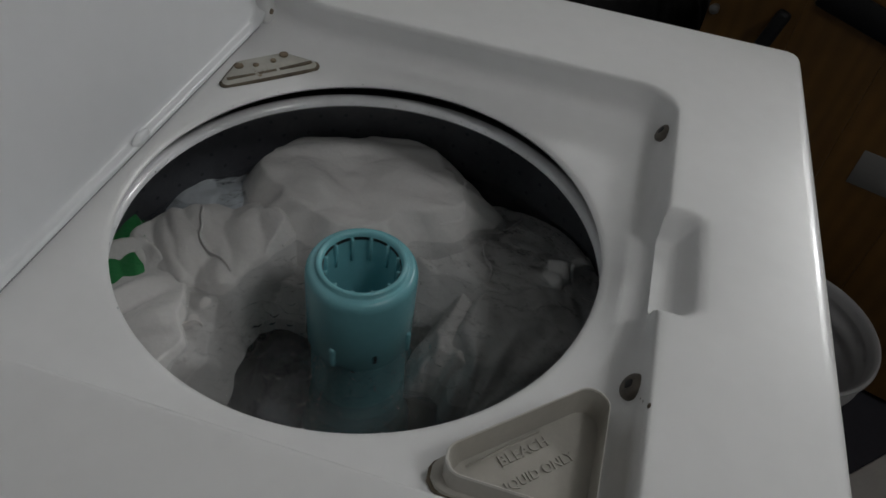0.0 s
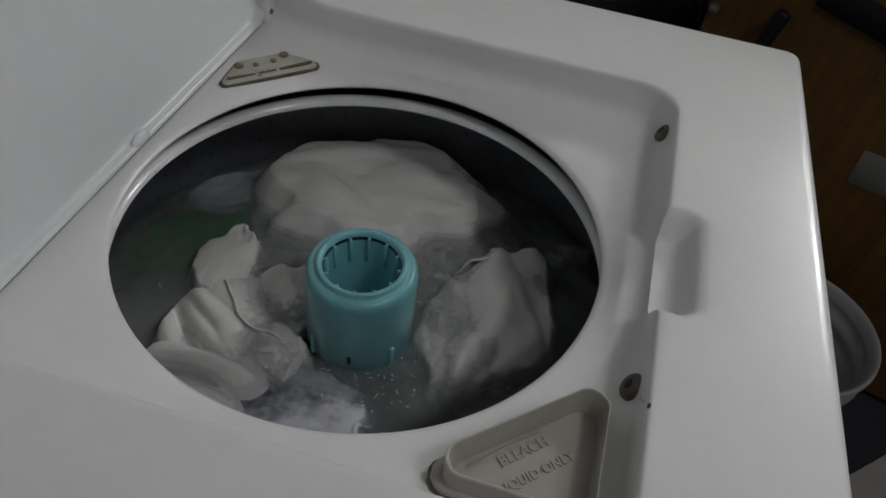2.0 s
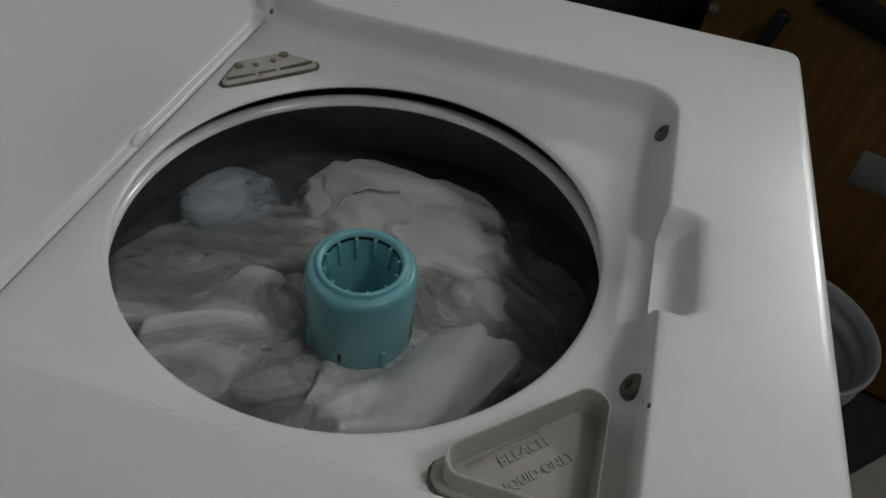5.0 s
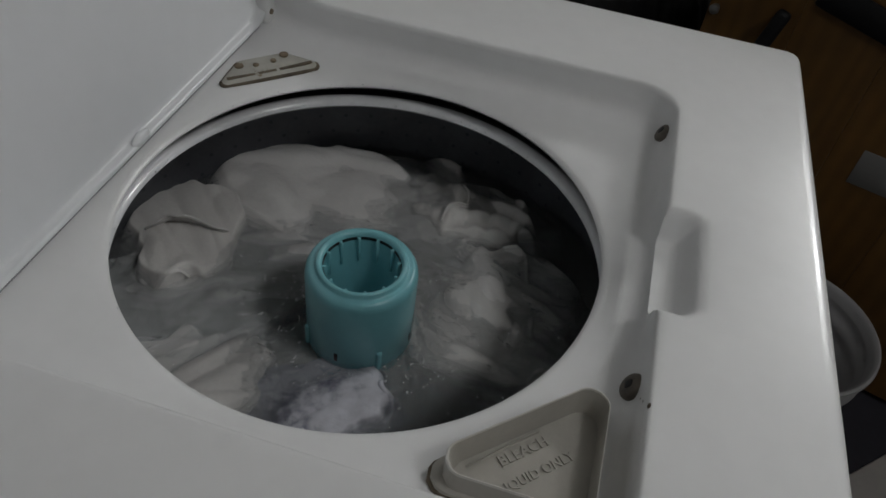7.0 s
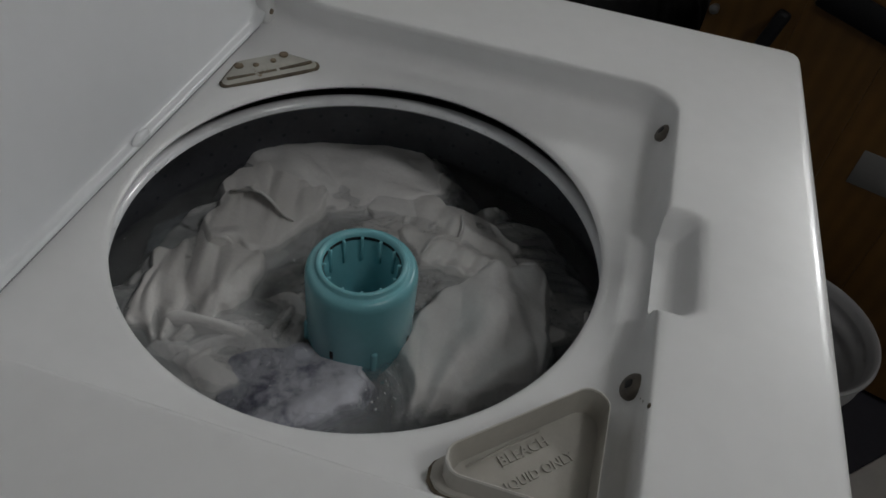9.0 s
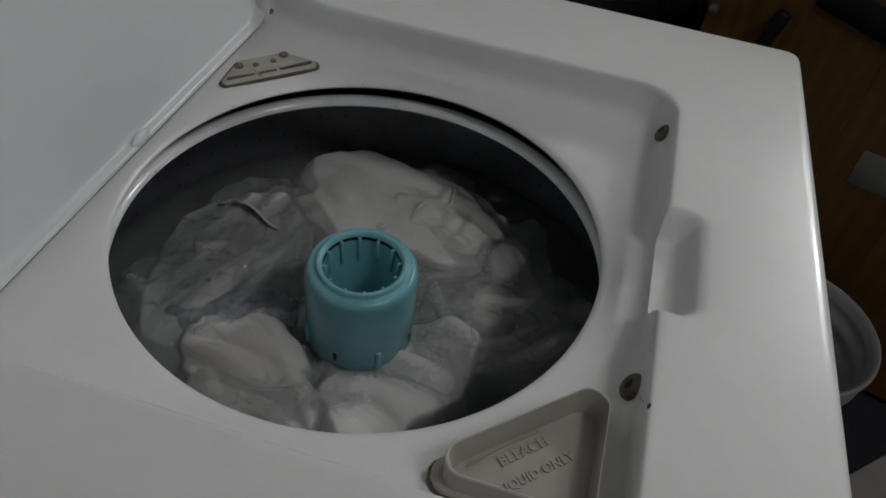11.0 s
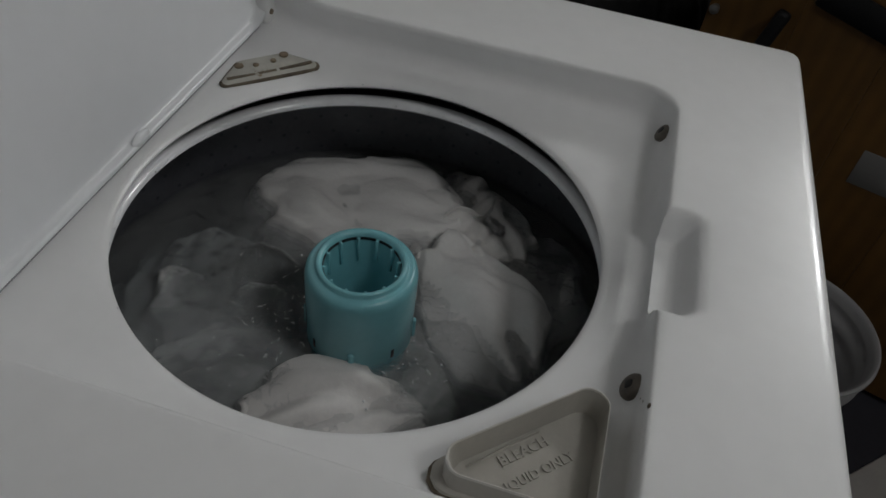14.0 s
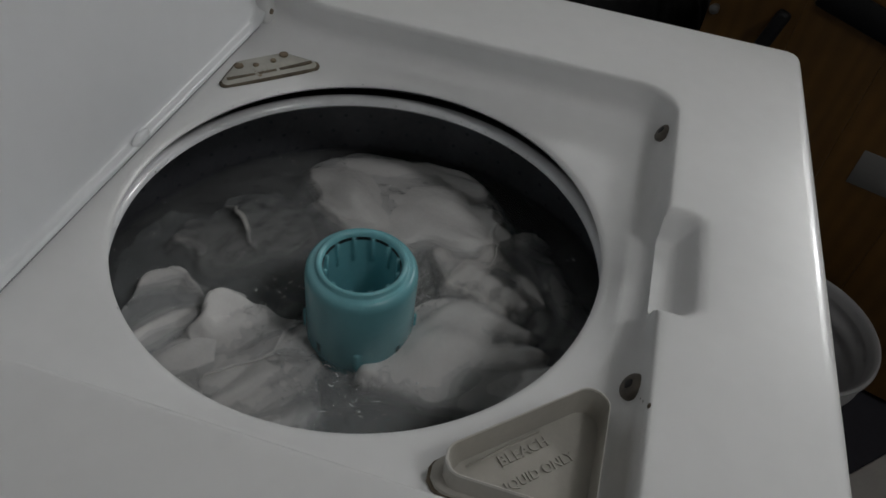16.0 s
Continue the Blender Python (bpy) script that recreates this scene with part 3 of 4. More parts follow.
def wad(seed, a, b, high, folds=1.0, along=0.0, drop=0.05, lip=0.0, fan=0.0, n=112):
    """A crumpled sheet of wet cloth: a low dome with ridged folds, hanging rim and a turned-up hem on one side.
    a, b: half length and half width; along: direction of the main folds in degrees; fan: folds that spread from one end."""
    rnd = random.Random(seed)
    off = Vector((rnd.uniform(-50, 50), rnd.uniform(-50, 50), rnd.uniform(-50, 50)))
    ca, sa = math.cos(radians(along)), math.sin(radians(along))
    bm = bmesh.new()
    grid = []
    for i in range(n + 1):
        row = []
        for j in range(n + 1):
            u, v = 2 * i / n - 1, 2 * j / n - 1
            x, y = u * math.sqrt(1 - v * v / 2), v * math.sqrt(1 - u * u / 2)
            r = math.hypot(x, y)
            ang = math.atan2(y, x)
            rim = Vector((math.cos(ang), math.sin(ang), 0))
            edge = 1 + 0.26 * noise.noise(rim * 1.3 + off) + 0.12 * noise.noise(rim * 3.5 + off)
            p = Vector((x * a, y * b, 0)) * edge
            wv = noise.noise_vector(p * 9 + off) * 0.024
            q = p + Vector((wv.x, wv.y, 0))
            f, g = q.x * ca + q.y * sa, -q.x * sa + q.y * ca
            # puffed lobes that meet in creases, long soft pleats across them
            n1, n2 = noise.noise(Vector((f * 8, g * 20, 0)) + off), noise.noise(Vector((f * 14, g * 46, 4)) + off)
            lobe = math.sqrt(n1 * n1 + 0.0012)
            tuck = math.sqrt(n2 * n2 + 0.0012)
            pleat = noise.noise(Vector((f * 8, g * 85, 2)) + off)
            swell = noise.noise(q * 9 + off)
            dome = max(0.0, 1 - r ** 3)
            z = high * dome ** 0.6
            z += folds * min(1.0, b / 0.09) * dome ** 0.35 * (0.019 * lobe + 0.0085 * tuck + 0.0014 * pleat + 0.008 * swell - 0.006)
            if fan:
                turn = math.atan2(p.y, p.x + a * 1.05)
                z += fan * dome ** 0.4 * 0.0034 * math.sin(turn * 17 + 3 * noise.noise(q * 9 + off))
            z -= drop * max(0.0, r - 0.70) / 0.30 * (0.8 + 0.5 * noise.noise(q * 14 + off))
            if lip:
                k = math.exp(-((x - 0.66 - 0.16 * noise.noise(Vector((y * 2, 1, 0)) + off)) / 0.10) ** 2) * (1 - smooth_step(0.5, 0.95, abs(y)))
                z += lip * k
                p.x += lip * 0.6 * k
            side = noise.noise_vector(Vector((q.x * 20, q.y * 20, 7)) + off) * (0.0045 * folds)
            row.append(bm.verts.new((p.x + side.x, p.y + side.y, z)))
        grid.append(row)
    for i in range(n):
        for j in range(n):
            bm.faces.new((grid[i][j], grid[i + 1][j], grid[i + 1][j + 1], grid[i][j + 1]))
    path = [grid[round((0.86 + 0.03 * math.sin(j * 0.2)) * n)][j].co.copy() for j in range(round(n * 0.22), round(n * 0.80))]
    mid = [grid[round(0.52 * n + 5 * math.sin(j * 0.09))][j].co.copy() for j in range(round(n * 0.18), round(n * 0.84))]
    path, mid = even(path), even(mid)
    low = bmesh.ops.duplicate(bm, geom=bm.verts[:] + bm.edges[:] + bm.faces[:])["geom"]
    bmesh.ops.translate(bm, verts=[e for e in low if isinstance(e, bmesh.types.BMVert)], vec=(0, 0, -0.0025))
    return bm, path, mid


def cord(path, wide, thick):
    """A flat cord along a path."""
    bm, rings = bmesh.new(), []
    for k, p in enumerate(path):
        d = (path[min(k + 2, len(path) - 1)] - path[max(k - 2, 0)]).normalized()
        side = d.cross(Vector((0, 0, 1))).normalized()
        up = side.cross(d)
        rings.append([p + side * (wide * math.cos(a)) + up * (thick * math.sin(a) + 0.0004) for a in [math.pi / 4 * i for i in range(8)]])
    loft(bm, rings, cap_first=True, cap_last=True)
    return bm


def upright_fold(path, high, seed):
    """A fold of cloth that stands out of the heap and curls over; its upper edge is returned too."""
    bm, off = bmesh.new(), Vector((seed * 1.7, seed * 0.3, 0))
    rows, m = [], 12
    for k, p in enumerate(path):
        f = k / (len(path) - 1)
        rise = high * math.sin(math.pi * f) ** 0.6 * (0.8 + 0.5 * noise.noise(Vector((f * 3, 0, 0)) + off))
        d = (path[min(k + 3, len(path) - 1)] - path[max(k - 3, 0)]).normalized()
        side = d.cross(Vector((0, 0, 1))).normalized()
        row = []
        for i in range(m + 1):
            s = i / m
            lean = rise * (0.12 * s + 0.30 * s * s) + 0.004 * noise.noise(Vector((f * 5, s * 2, 3)) + off) * s
            row.append(p + side * lean + Vector((0, 0, rise * (s - 0.35 * s ** 3) - 0.006 * (1 - s))))
        rows.append(row)
    loft(bm, rows, closed=False)
    loft(bm, [[q + Vector((0, 0, -0.002)) for q in row] for row in rows], closed=False)
    return bm, [row[-1] for row in rows]


def garment(name, label, material, fold=0.0, **shape):
    bm, path, mid = wad(**shape)
    ob = new(name, finish(bm))
    ob.data.set_sharp_from_angle(angle=radians(180))
    ob.data.materials.append(material)
    part("hem", cord(path, 0.0022, 0.0010), material, ob)
    if fold:
        bm, edge = upright_fold(mid, fold, shape["seed"])
        flap = part("fold", bm, material, ob)
        flap.data.set_sharp_from_angle(angle=radians(180))
        part("edge_seam", cord(edge, 0.0012, 0.0011), material, flap)
    return tagged(ob, label, "laundry", "laundry in the wash")


towel = garment("towel", "large wet white towel, crumpled, floating in the wash water", WHITE_CLOTH, seed=3, a=0.15, b=0.098, high=0.0165, folds=1.0, along=0)
pillowcase = garment("pillowcase", "wet white pillowcase with deep folds, half under water", WARM_CLOTH, seed=11, fold=0.013, fan=1.0, a=0.111, b=0.078, high=0.0132, folds=1.2, along=60)
sheet = garment("sheet", "wet white cotton sheet swirled round the agitator", WHITE_CLOTH, seed=21, fold=0.009, lip=0.008, a=0.13, b=0.085, high=0.0143, folds=1.2, along=-20)
shirt = garment("shirt", "wet white shirt folded over itself in the wash", WARM_CLOTH, seed=33, fold=0.027, a=0.088, b=0.070, high=0.0143, folds=0.7, along=30, lip=0.007)
undershirt = garment("undershirt", "wet white undershirt bunched up at the rim of the basket", WHITE_CLOTH, seed=45, fold=0.005, lip=0.01, a=0.091, b=0.072, high=0.0143, folds=1.2, along=80)
blouse = garment("blouse", "wet lavender patterned blouse, part of it under water", LACE_CLOTH, seed=52, a=0.081, b=0.065, high=0.0121, folds=1.2, along=20)
vest = garment("vest", "wet white vest, its hem turned up out of the water", WHITE_CLOTH, seed=61, fan=1.0, lip=0.008, a=0.124, b=0.078, high=0.0143, folds=1.0, along=40)
napkin = garment("napkin", "bluish white wet napkin crumpled at the basket wall", BLUE_CLOTH, seed=72, a=0.065, b=0.054, high=0.022, folds=2.1, along=10)
pillow_cover = garment("pillow_cover", "wet white cover with soft folds behind the agitator", WARM_CLOTH, seed=84, fold=0.009, fan=1.0, a=0.104, b=0.065, high=0.0121, folds=1.2, along=100)
sock = garment("sock", "small wet white sock folded double", WHITE_CLOTH, seed=92, a=0.052, b=0.036, high=0.011, folds=1.0, along=0, lip=0.006)
green_cloth = garment("green_cloth", "green wet cloth sinking into the wash", GREEN_CLOTH, seed=101, a=0.081, b=0.046, high=0.0077, folds=1.0, along=0)
tablecloth = garment("tablecloth", "white wet tablecloth drifting just below the surface", WARM_CLOTH, seed=113, a=0.143, b=0.117, high=0.0088, folds=1.2, along=20)
bed_sheet = garment("bed_sheet", "pale wet bed sheet spread under the cloudy water", WHITE_CLOTH, seed=127, a=0.143, b=0.104, high=0.0088, folds=1.2, along=-30)
cot_sheet = garment("cot_sheet", "pale wet cot sheet turning under the cloudy water", WARM_CLOTH, seed=139, a=0.117, b=0.091, high=0.0088, folds=1.2, along=-60)
hand_towel = garment("hand_towel", "pale wet hand towel rolling in front of the agitator", WARM_CLOTH, seed=151, a=0.098, b=0.072, high=0.0121, folds=1.2, along=15, fan=0.6)
tea_towel = garment("tea_towel", "wet white tea towel folding over near the basket wall", WHITE_CLOTH, seed=163, a=0.098, b=0.072, high=0.0121, folds=1.2, along=-50, lip=0.008)
scarf = garment("scarf", "thin wet white scarf trailing under the surface", WARM_CLOTH, seed=171, a=0.111, b=0.065, high=0.0099, folds=1.2, along=70, fan=0.8)

# white streaks that curl on the churned water, painted in place of glints
rnd = random.Random(19)
bm = bmesh.new()
for k in range(120):
    a, r = rnd.uniform(0, 2 * math.pi), 0.052 + abs(rnd.gauss(0, 0.028))
    head, bend, path = rnd.uniform(0, 2 * math.pi), rnd.uniform(-280, 280), []
    x, y, step = r * math.cos(a), r * math.sin(a), rnd.uniform(0.0002, 0.0007)
    for j in range(9):
        path.append(Vector((x, y, 0.0035 + 0.0035 * noise.noise(Vector((x * 22, y * 22, 3.1))))))
        x, y = x + step * math.cos(head), y + step * math.sin(head)
        head += bend * step
    piece = cord(path, rnd.uniform(0.00012, 0.00032), 0.00018)
    mesh = bpy.data.meshes.new("streak")
    piece.to_mesh(mesh)
    piece.free()
    bm.from_mesh(mesh)
    bpy.data.meshes.remove(mesh)
glint_lines = part("foam_streaks", bm, GLINT, water, "thin white streaks standing for glints on the water")
glint_lines["kind"] = "stuff"

# ---- room things beyond the machine ----
bucket = thing("bucket", "milky white ribbed plastic bucket on the floor", "bucket")
BX, BY = 0.61, -0.591
ribs = [(0.115 + 0.105 * z + 0.0022 * math.sin(z * 150), z) for z in [0.02 + 0.26 * k / 40 for k in range(41)]]
bm = lathe(bmesh.new(), [(0.001, 0.004), (0.110, 0.004)] + ribs + [(0.147, 0.290), (0.148, 0.297), (0.152, 0.300), (0.156, 0.298), (0.157, 0.293), (0.155, 0.288), (0.150, 0.285), (0.149, 0.26), (0.152, 0.255), (0.152, 0.245), (0.147, 0.24), (0.133, 0.10), (0.121, 0.002), (0.001, 0.0)], 72, (BX, BY))
part("pail", bm, BUCKET, bucket)
for s in (-1, 1):
    bm = box(bmesh.new(), (BX - 0.02, BY + s * 0.150 - 0.006, 0.245), (BX + 0.02, BY + s * 0.150 + 0.006, 0.285), 0.004, 2)
    part("handle_ear", bm, BUCKET, bucket)

# wooden cupboard with upright boards
CW = pose(0.945, -0.306, 0, 0, 0, -107.3)     # local x runs along the front, local y into the cupboard
cupboard = thing("cupboard", "brown wooden cupboard with upright boards", "cupboard", at=CW)
# height above the visible part is set to shade the machine's far corner
part("carcass", box(bmesh.new(), (0.004, 0.022, 0.0), (1.336, 0.42, 1.31), 0.004), OAK, cupboard)
wide = 0.1485
plank = finish(box(bmesh.new(), (-0.0741, -0.009, -0.645), (0.0741, 0.009, 0.645), 0.0008, 1), False)
plank.materials.append(OAK)
for k in range(9):
    ob = new("board", plank)
    ob.parent = cupboard
    ob.matrix_basis = pose(0.074 + wide * k, 0.010, 0.655)
bm = bmesh.new()
box(bm, (-0.0125, -0.046, -0.075), (0.0125, -0.026, 0.075), 0.008, 2)
for z in (-0.05, 0.05):
    box(bm, (-0.009, -0.030, z - 0.008), (0.009, 0.001, z + 0.008), 0.003, 1)
pull = part("pull", bm, BLACK, cupboard, "black bar handle")
pull.matrix_basis = pose(0.112, 0, 0.650, 0, 12, 0)
bm = lathe(bmesh.new(), [(0.0005, 0.0), (0.007, 0.0), (0.007, 0.004), (0.009, 0.010), (0.008, 0.014), (0.0005, 0.016)], 24)
bmesh.ops.transform(bm, matrix=pose(0.012, 0.001, 0.674, 90), verts=bm.verts)
part("catch", bm, mat("steel_catch", (0.4, 0.4, 0.4), 0.3, metal=0.9), cupboard, "small steel catch")
part("sticker", box(bmesh.new(), (0.345, -0.0015, 0.456), (0.435, 0.0008, 0.527), 0.0006, 1), PAPER, cupboard, "pale paper sticker")
# black strip laid at a slant across the boards
strip = part("edge_strip", box(bmesh.new(), (-0.2, -0.010, -0.024), (0.4, 0.0005, 0.024), 0.004, 1), BLACK, cupboard, "black strip across the boards")
strip.matrix_basis = pose(0.36, 0, 0.722, 0, 11, 0)

# dark bag behind the machine's side, mat on the floor
bag, seam, ridge_line = wad(77, 0.34, 0.27, 0.42, folds=2.4, along=30, drop=0.22)
bag_ob = solid("bag", bag, BLACK, "crumpled black plastic bag on the floor", "bag")
bag_ob.matrix_basis = pose(1.40, -0.16, 0.22, 0, 0, 20)
bm = box(bmesh.new(), (-0.20, -0.26, 0.0), (0.20, 0.26, 0.012), 0.004, 2)
floor_mat = solid("floor_mat", bm, CARD, "thin grey mat lying on the dark floor", "mat")
floor_mat.matrix_basis = pose(0.40, -1.05, -0.006, 0, 0, -46.6)


def motions():
    # the agitator turns to and fro (seconds, degrees)
    walk(agitator, [(t, pose(0, 0, 0, 0, 0, 198.7 + a)) for t, a in ((0, 17), (0.1, 4), (0.2, 20), (0.3, -13), (0.4, -43), (0.5, 18), (0.6, 21), (0.7, -7), (0.8, 18), (0.9, -42), (1, 9), (1.1, -2), (1.2, 31), (1.3, -8), (1.4, -43), (1.5, 0), (1.75, 30), (2, -10), (2.2, 30), (2.5, 0), (2.75, 35), (3, -10), (3.25, 30), (3.5, -7), (3.75, 30), (4, -15), (4.25, 30), (4.5, -20), (4.75, 35), (5, -20), (5.25, 35), (5.5, -25), (5.75, 30), (6, -20), (6.3, 7), (6.4, -33), (6.5, -15), (6.6, 45), (6.7, -12), (6.8, 23), (6.9, -13), (7, -24), (7.1, 0), (7.2, 45), (7.3, 11), (7.4, -34), (7.5, -18), (7.6, 32), (7.7, 36), (7.8, 13), (8, -28), (8.25, 30), (8.5, -34), (8.75, 30), (9, -29), (9.25, 30), (9.5, -25), (9.75, 35), (10, -20), (10.25, 35), (10.5, -25), (10.75, 30), (11, -25), (11.25, 30), (11.5, 8), (11.6, 45), (11.7, -13), (11.8, -40), (11.9, 48), (12, 43), (12.1, 5), (12.2, -31), (12.3, 7), (12.4, 18), (12.5, -13), (12.6, 19), (12.7, -33), (12.8, 16), (12.9, 7), (13, -35), (13.25, 25), (13.5, -35), (13.75, 0), (14, 37), (14.25, -20), (14.5, 25), (14.75, -20), (15, 37), (15.25, -25), (15.5, -2), (15.75, -20), (16, 44))])
    # the water sloshes round with it
    walk(water, [(t, pose(0, 0, LEVEL + dz, 0, 0, a)) for t, dz, a in ((0, -0.008, -18), (0.5, -0.006, 0), (1, -0.004, 18), (1.5, -0.002, -1), (2, 0.000, 17), (2.5, 0.002, -2), (3, -0.002, 16), (3.5, 0.000, -3), (4, 0.002, 15), (4.5, -0.002, 33), (5, 0.000, 14), (5.5, 0.002, 32), (6, -0.002, 13), (6.5, 0.000, 31), (7, 0.002, 12), (7.5, -0.002, 30), (8, 0.000, 48), (8.5, 0.002, 29), (9, -0.002, 47), (9.5, 0.000, 28), (10, 0.002, 46), (10.5, -0.002, 27), (11, 0.000, 45), (11.5, 0.002, 63), (12, -0.002, 44), (12.5, 0.000, 62), (13, 0.002, 43), (13.5, -0.002, 61), (14, 0.000, 42), (14.5, 0.002, 60), (15, -0.002, 78), (15.5, 0.000, 59), (16, 0.002, 77))])
    # settled soil is stirred up at the start
    for murk, depth in soil:
        walk(murk, [(t, pose(0, 0, -depth - low * (1 + 250 * depth))) for t, low in ((0, 0.034), (0.4, 0.030), (0.8, 0.012), (1.2, 0.002), (1.6, 0), (16, 0))])
    # the bubbles and the painted glints rise with the first strokes
    for sparkle in (bubbles, glint_lines):
        walk(sparkle, [(t, pose(0, 0, -low)) for t, low in ((0, 0.20), (0.5, 0.16), (0.75, 0.02), (0.95, 0), (16, 0))])
    walk(towel, [(t, pose(x, y, LEVEL + dz, rx, ry, rz)) for t, x, y, dz, rz, rx, ry in (
        (0, 0.167, 0.066, 0.006, -79, 0, 0), (0.5, 0.162, 0.084, 0.006, -79, 0, 0), (1, 0.166, 0.070, 0.006, -79, 0, 0), (1.5, 0.172, 0.032, 0.006, -82, 0, 0), (2, 0.166, 0.054, 0.006, -76, 0, 0), (2.5, 0.183, -0.026, 0.002, -104, 0, 0), (3, 0.160, 0.018, -0.002, -85, 0, 0), (3.5, 0.165, 0.001, -0.012, -90, 0, 0), (4, 0.123, -0.022, -0.008, -115, 0, 0), (6.5, 0.194, 0.090, -0.010, -82, -2, 3), (7, 0.152, 0.105, -0.010, -82, 3, 3), (7.5, 0.187, 0.063, -0.010, -82, 0, 0), (8, 0.173, 0.096, -0.010, -75, 3, 0), (8.5, 0.182, 0.051, -0.010, -90, 2, 3), (9, 0.201, 0.099, -0.010, -82, 2, 0), (11.5, 0.155, 0.019, -0.010, -110, -3, 3), (12, 0.158, 0.057, -0.010, -97, 0, -3), (12.5, 0.140, 0.100, -0.010, -60, -3, -3), (13, 0.133, 0.096, -0.011, -60, -3, 0), (13.5, 0.169, 0.077, -0.011, -59, 3, -2), (14, 0.155, 0.066, -0.011, -82, -2, -3), (14.5, 0.162, 0.048, -0.011, -97, 2, -3), (15, 0.168, 0.046, -0.011, -110, 2, -1), (15.5, 0.169, 0.042, -0.011, -103, 2, -1), (16, 0.172, 0.025, -0.011, -97, -3, -3),)])
    walk(pillowcase, [(t, pose(x, y, LEVEL + dz, rx, ry, rz)) for t, x, y, dz, rz, rx, ry in (
        (0, -0.062, 0.170, -0.024, 15, 0, 0), (0.5, -0.075, 0.153, -0.024, 5, 0, 0), (1, -0.093, 0.082, -0.030, -45, 0, 0), (1.5, -0.046, -0.021, -0.080, -70, 0, 0), (2, 0.092, -0.158, -0.060, -28, 0, 0), (2.5, 0.125, -0.148, -0.040, -19, 0, 0), (3, 0.151, -0.124, -0.034, -10, 0, 0), (3.5, 0.143, -0.126, -0.034, -10, 0, 0), (4, 0.116, -0.113, -0.028, -9, 0, 0), (6.5, 0.153, -0.078, -0.029, -27, 7, 7), (7, 0.184, -0.088, -0.029, -26, 2, 2), (7.5, 0.162, -0.067, -0.029, -22, -5, -7), (8, 0.142, -0.076, -0.025, -28, 0, -6), (8.5, 0.132, -0.057, -0.023, -23, -4, -4), (9, 0.123, -0.051, -0.023, -23, -7, -1), (11.5, 0.150, -0.075, -0.036, -27, -1, 5), (12, 0.136, -0.042, -0.024, -17, 0, 2), (12.5, 0.142, -0.076, -0.034, -28, 0, 2), (13, 0.124, -0.063, -0.028, -27, -1, -3), (13.5, 0.145, -0.093, -0.036, -33, 7, 7), (14, 0.143, -0.058, -0.024, -22, 5, 3), (14.5, 0.199, -0.042, -0.036, -12, -3, -4), (15, 0.144, -0.062, -0.024, -23, -3, -6), (15.5, 0.124, -0.059, -0.024, -25, 4, -1), (16, 0.108, -0.079, -0.024, -36, 5, -2),)])
    walk(sheet, [(t, pose(x, y, LEVEL + dz, rx, ry, rz)) for t, x, y, dz, rz, rx, ry in (
        (0, 0.167, -0.084, -0.032, -97, 0, 0), (0.5, 0.167, -0.084, -0.032, -97, 0, 0), (1, 0.180, -0.093, -0.032, -104, 0, 0), (1.5, 0.169, -0.078, -0.036, -104, 0, 0), (2, 0.211, -0.093, -0.034, -111, 0, 0), (2.5, 0.181, -0.106, -0.036, -123, 0, 0), (3, 0.244, -0.046, -0.028, -98, 0, 0), (3.5, 0.186, -0.067, -0.030, -111, 0, 0), (4, 0.210, -0.061, -0.028, -111, 0, 0), (6.5, -0.029, 0.156, -0.045, -90, 7, 3), (7, -0.014, 0.163, -0.041, -90, 5, 2), (7.5, -0.015, 0.138, -0.035, -80, -7, -2), (8, 0.002, 0.146, -0.029, -80, 0, -5), (8.5, 0.032, 0.129, -0.029, -70, 6, -2), (9, -0.017, 0.128, -0.029, -70, -5, 4), (11.5, 0.063, 0.136, -0.042, -60, -5, 6), (12, 0.072, 0.149, -0.032, -70, -1, 1), (12.5, 0.069, 0.095, -0.032, -70, -2, 0), (13, 0.074, 0.106, -0.030, -80, -4, -6), (13.5, 0.010, 0.082, -0.130, -90, 5, -4), (14, -0.008, 0.102, -0.048, -90, 4, -4), (14.5, 0.007, 0.150, -0.038, -100, 7, 6), (15, 0.001, 0.105, -0.036, -120, 4, 4), (15.5, 0.017, 0.148, -0.048, -110, 1, 3), (16, 0.048, 0.138, -0.046, -110, -5, 0),)])
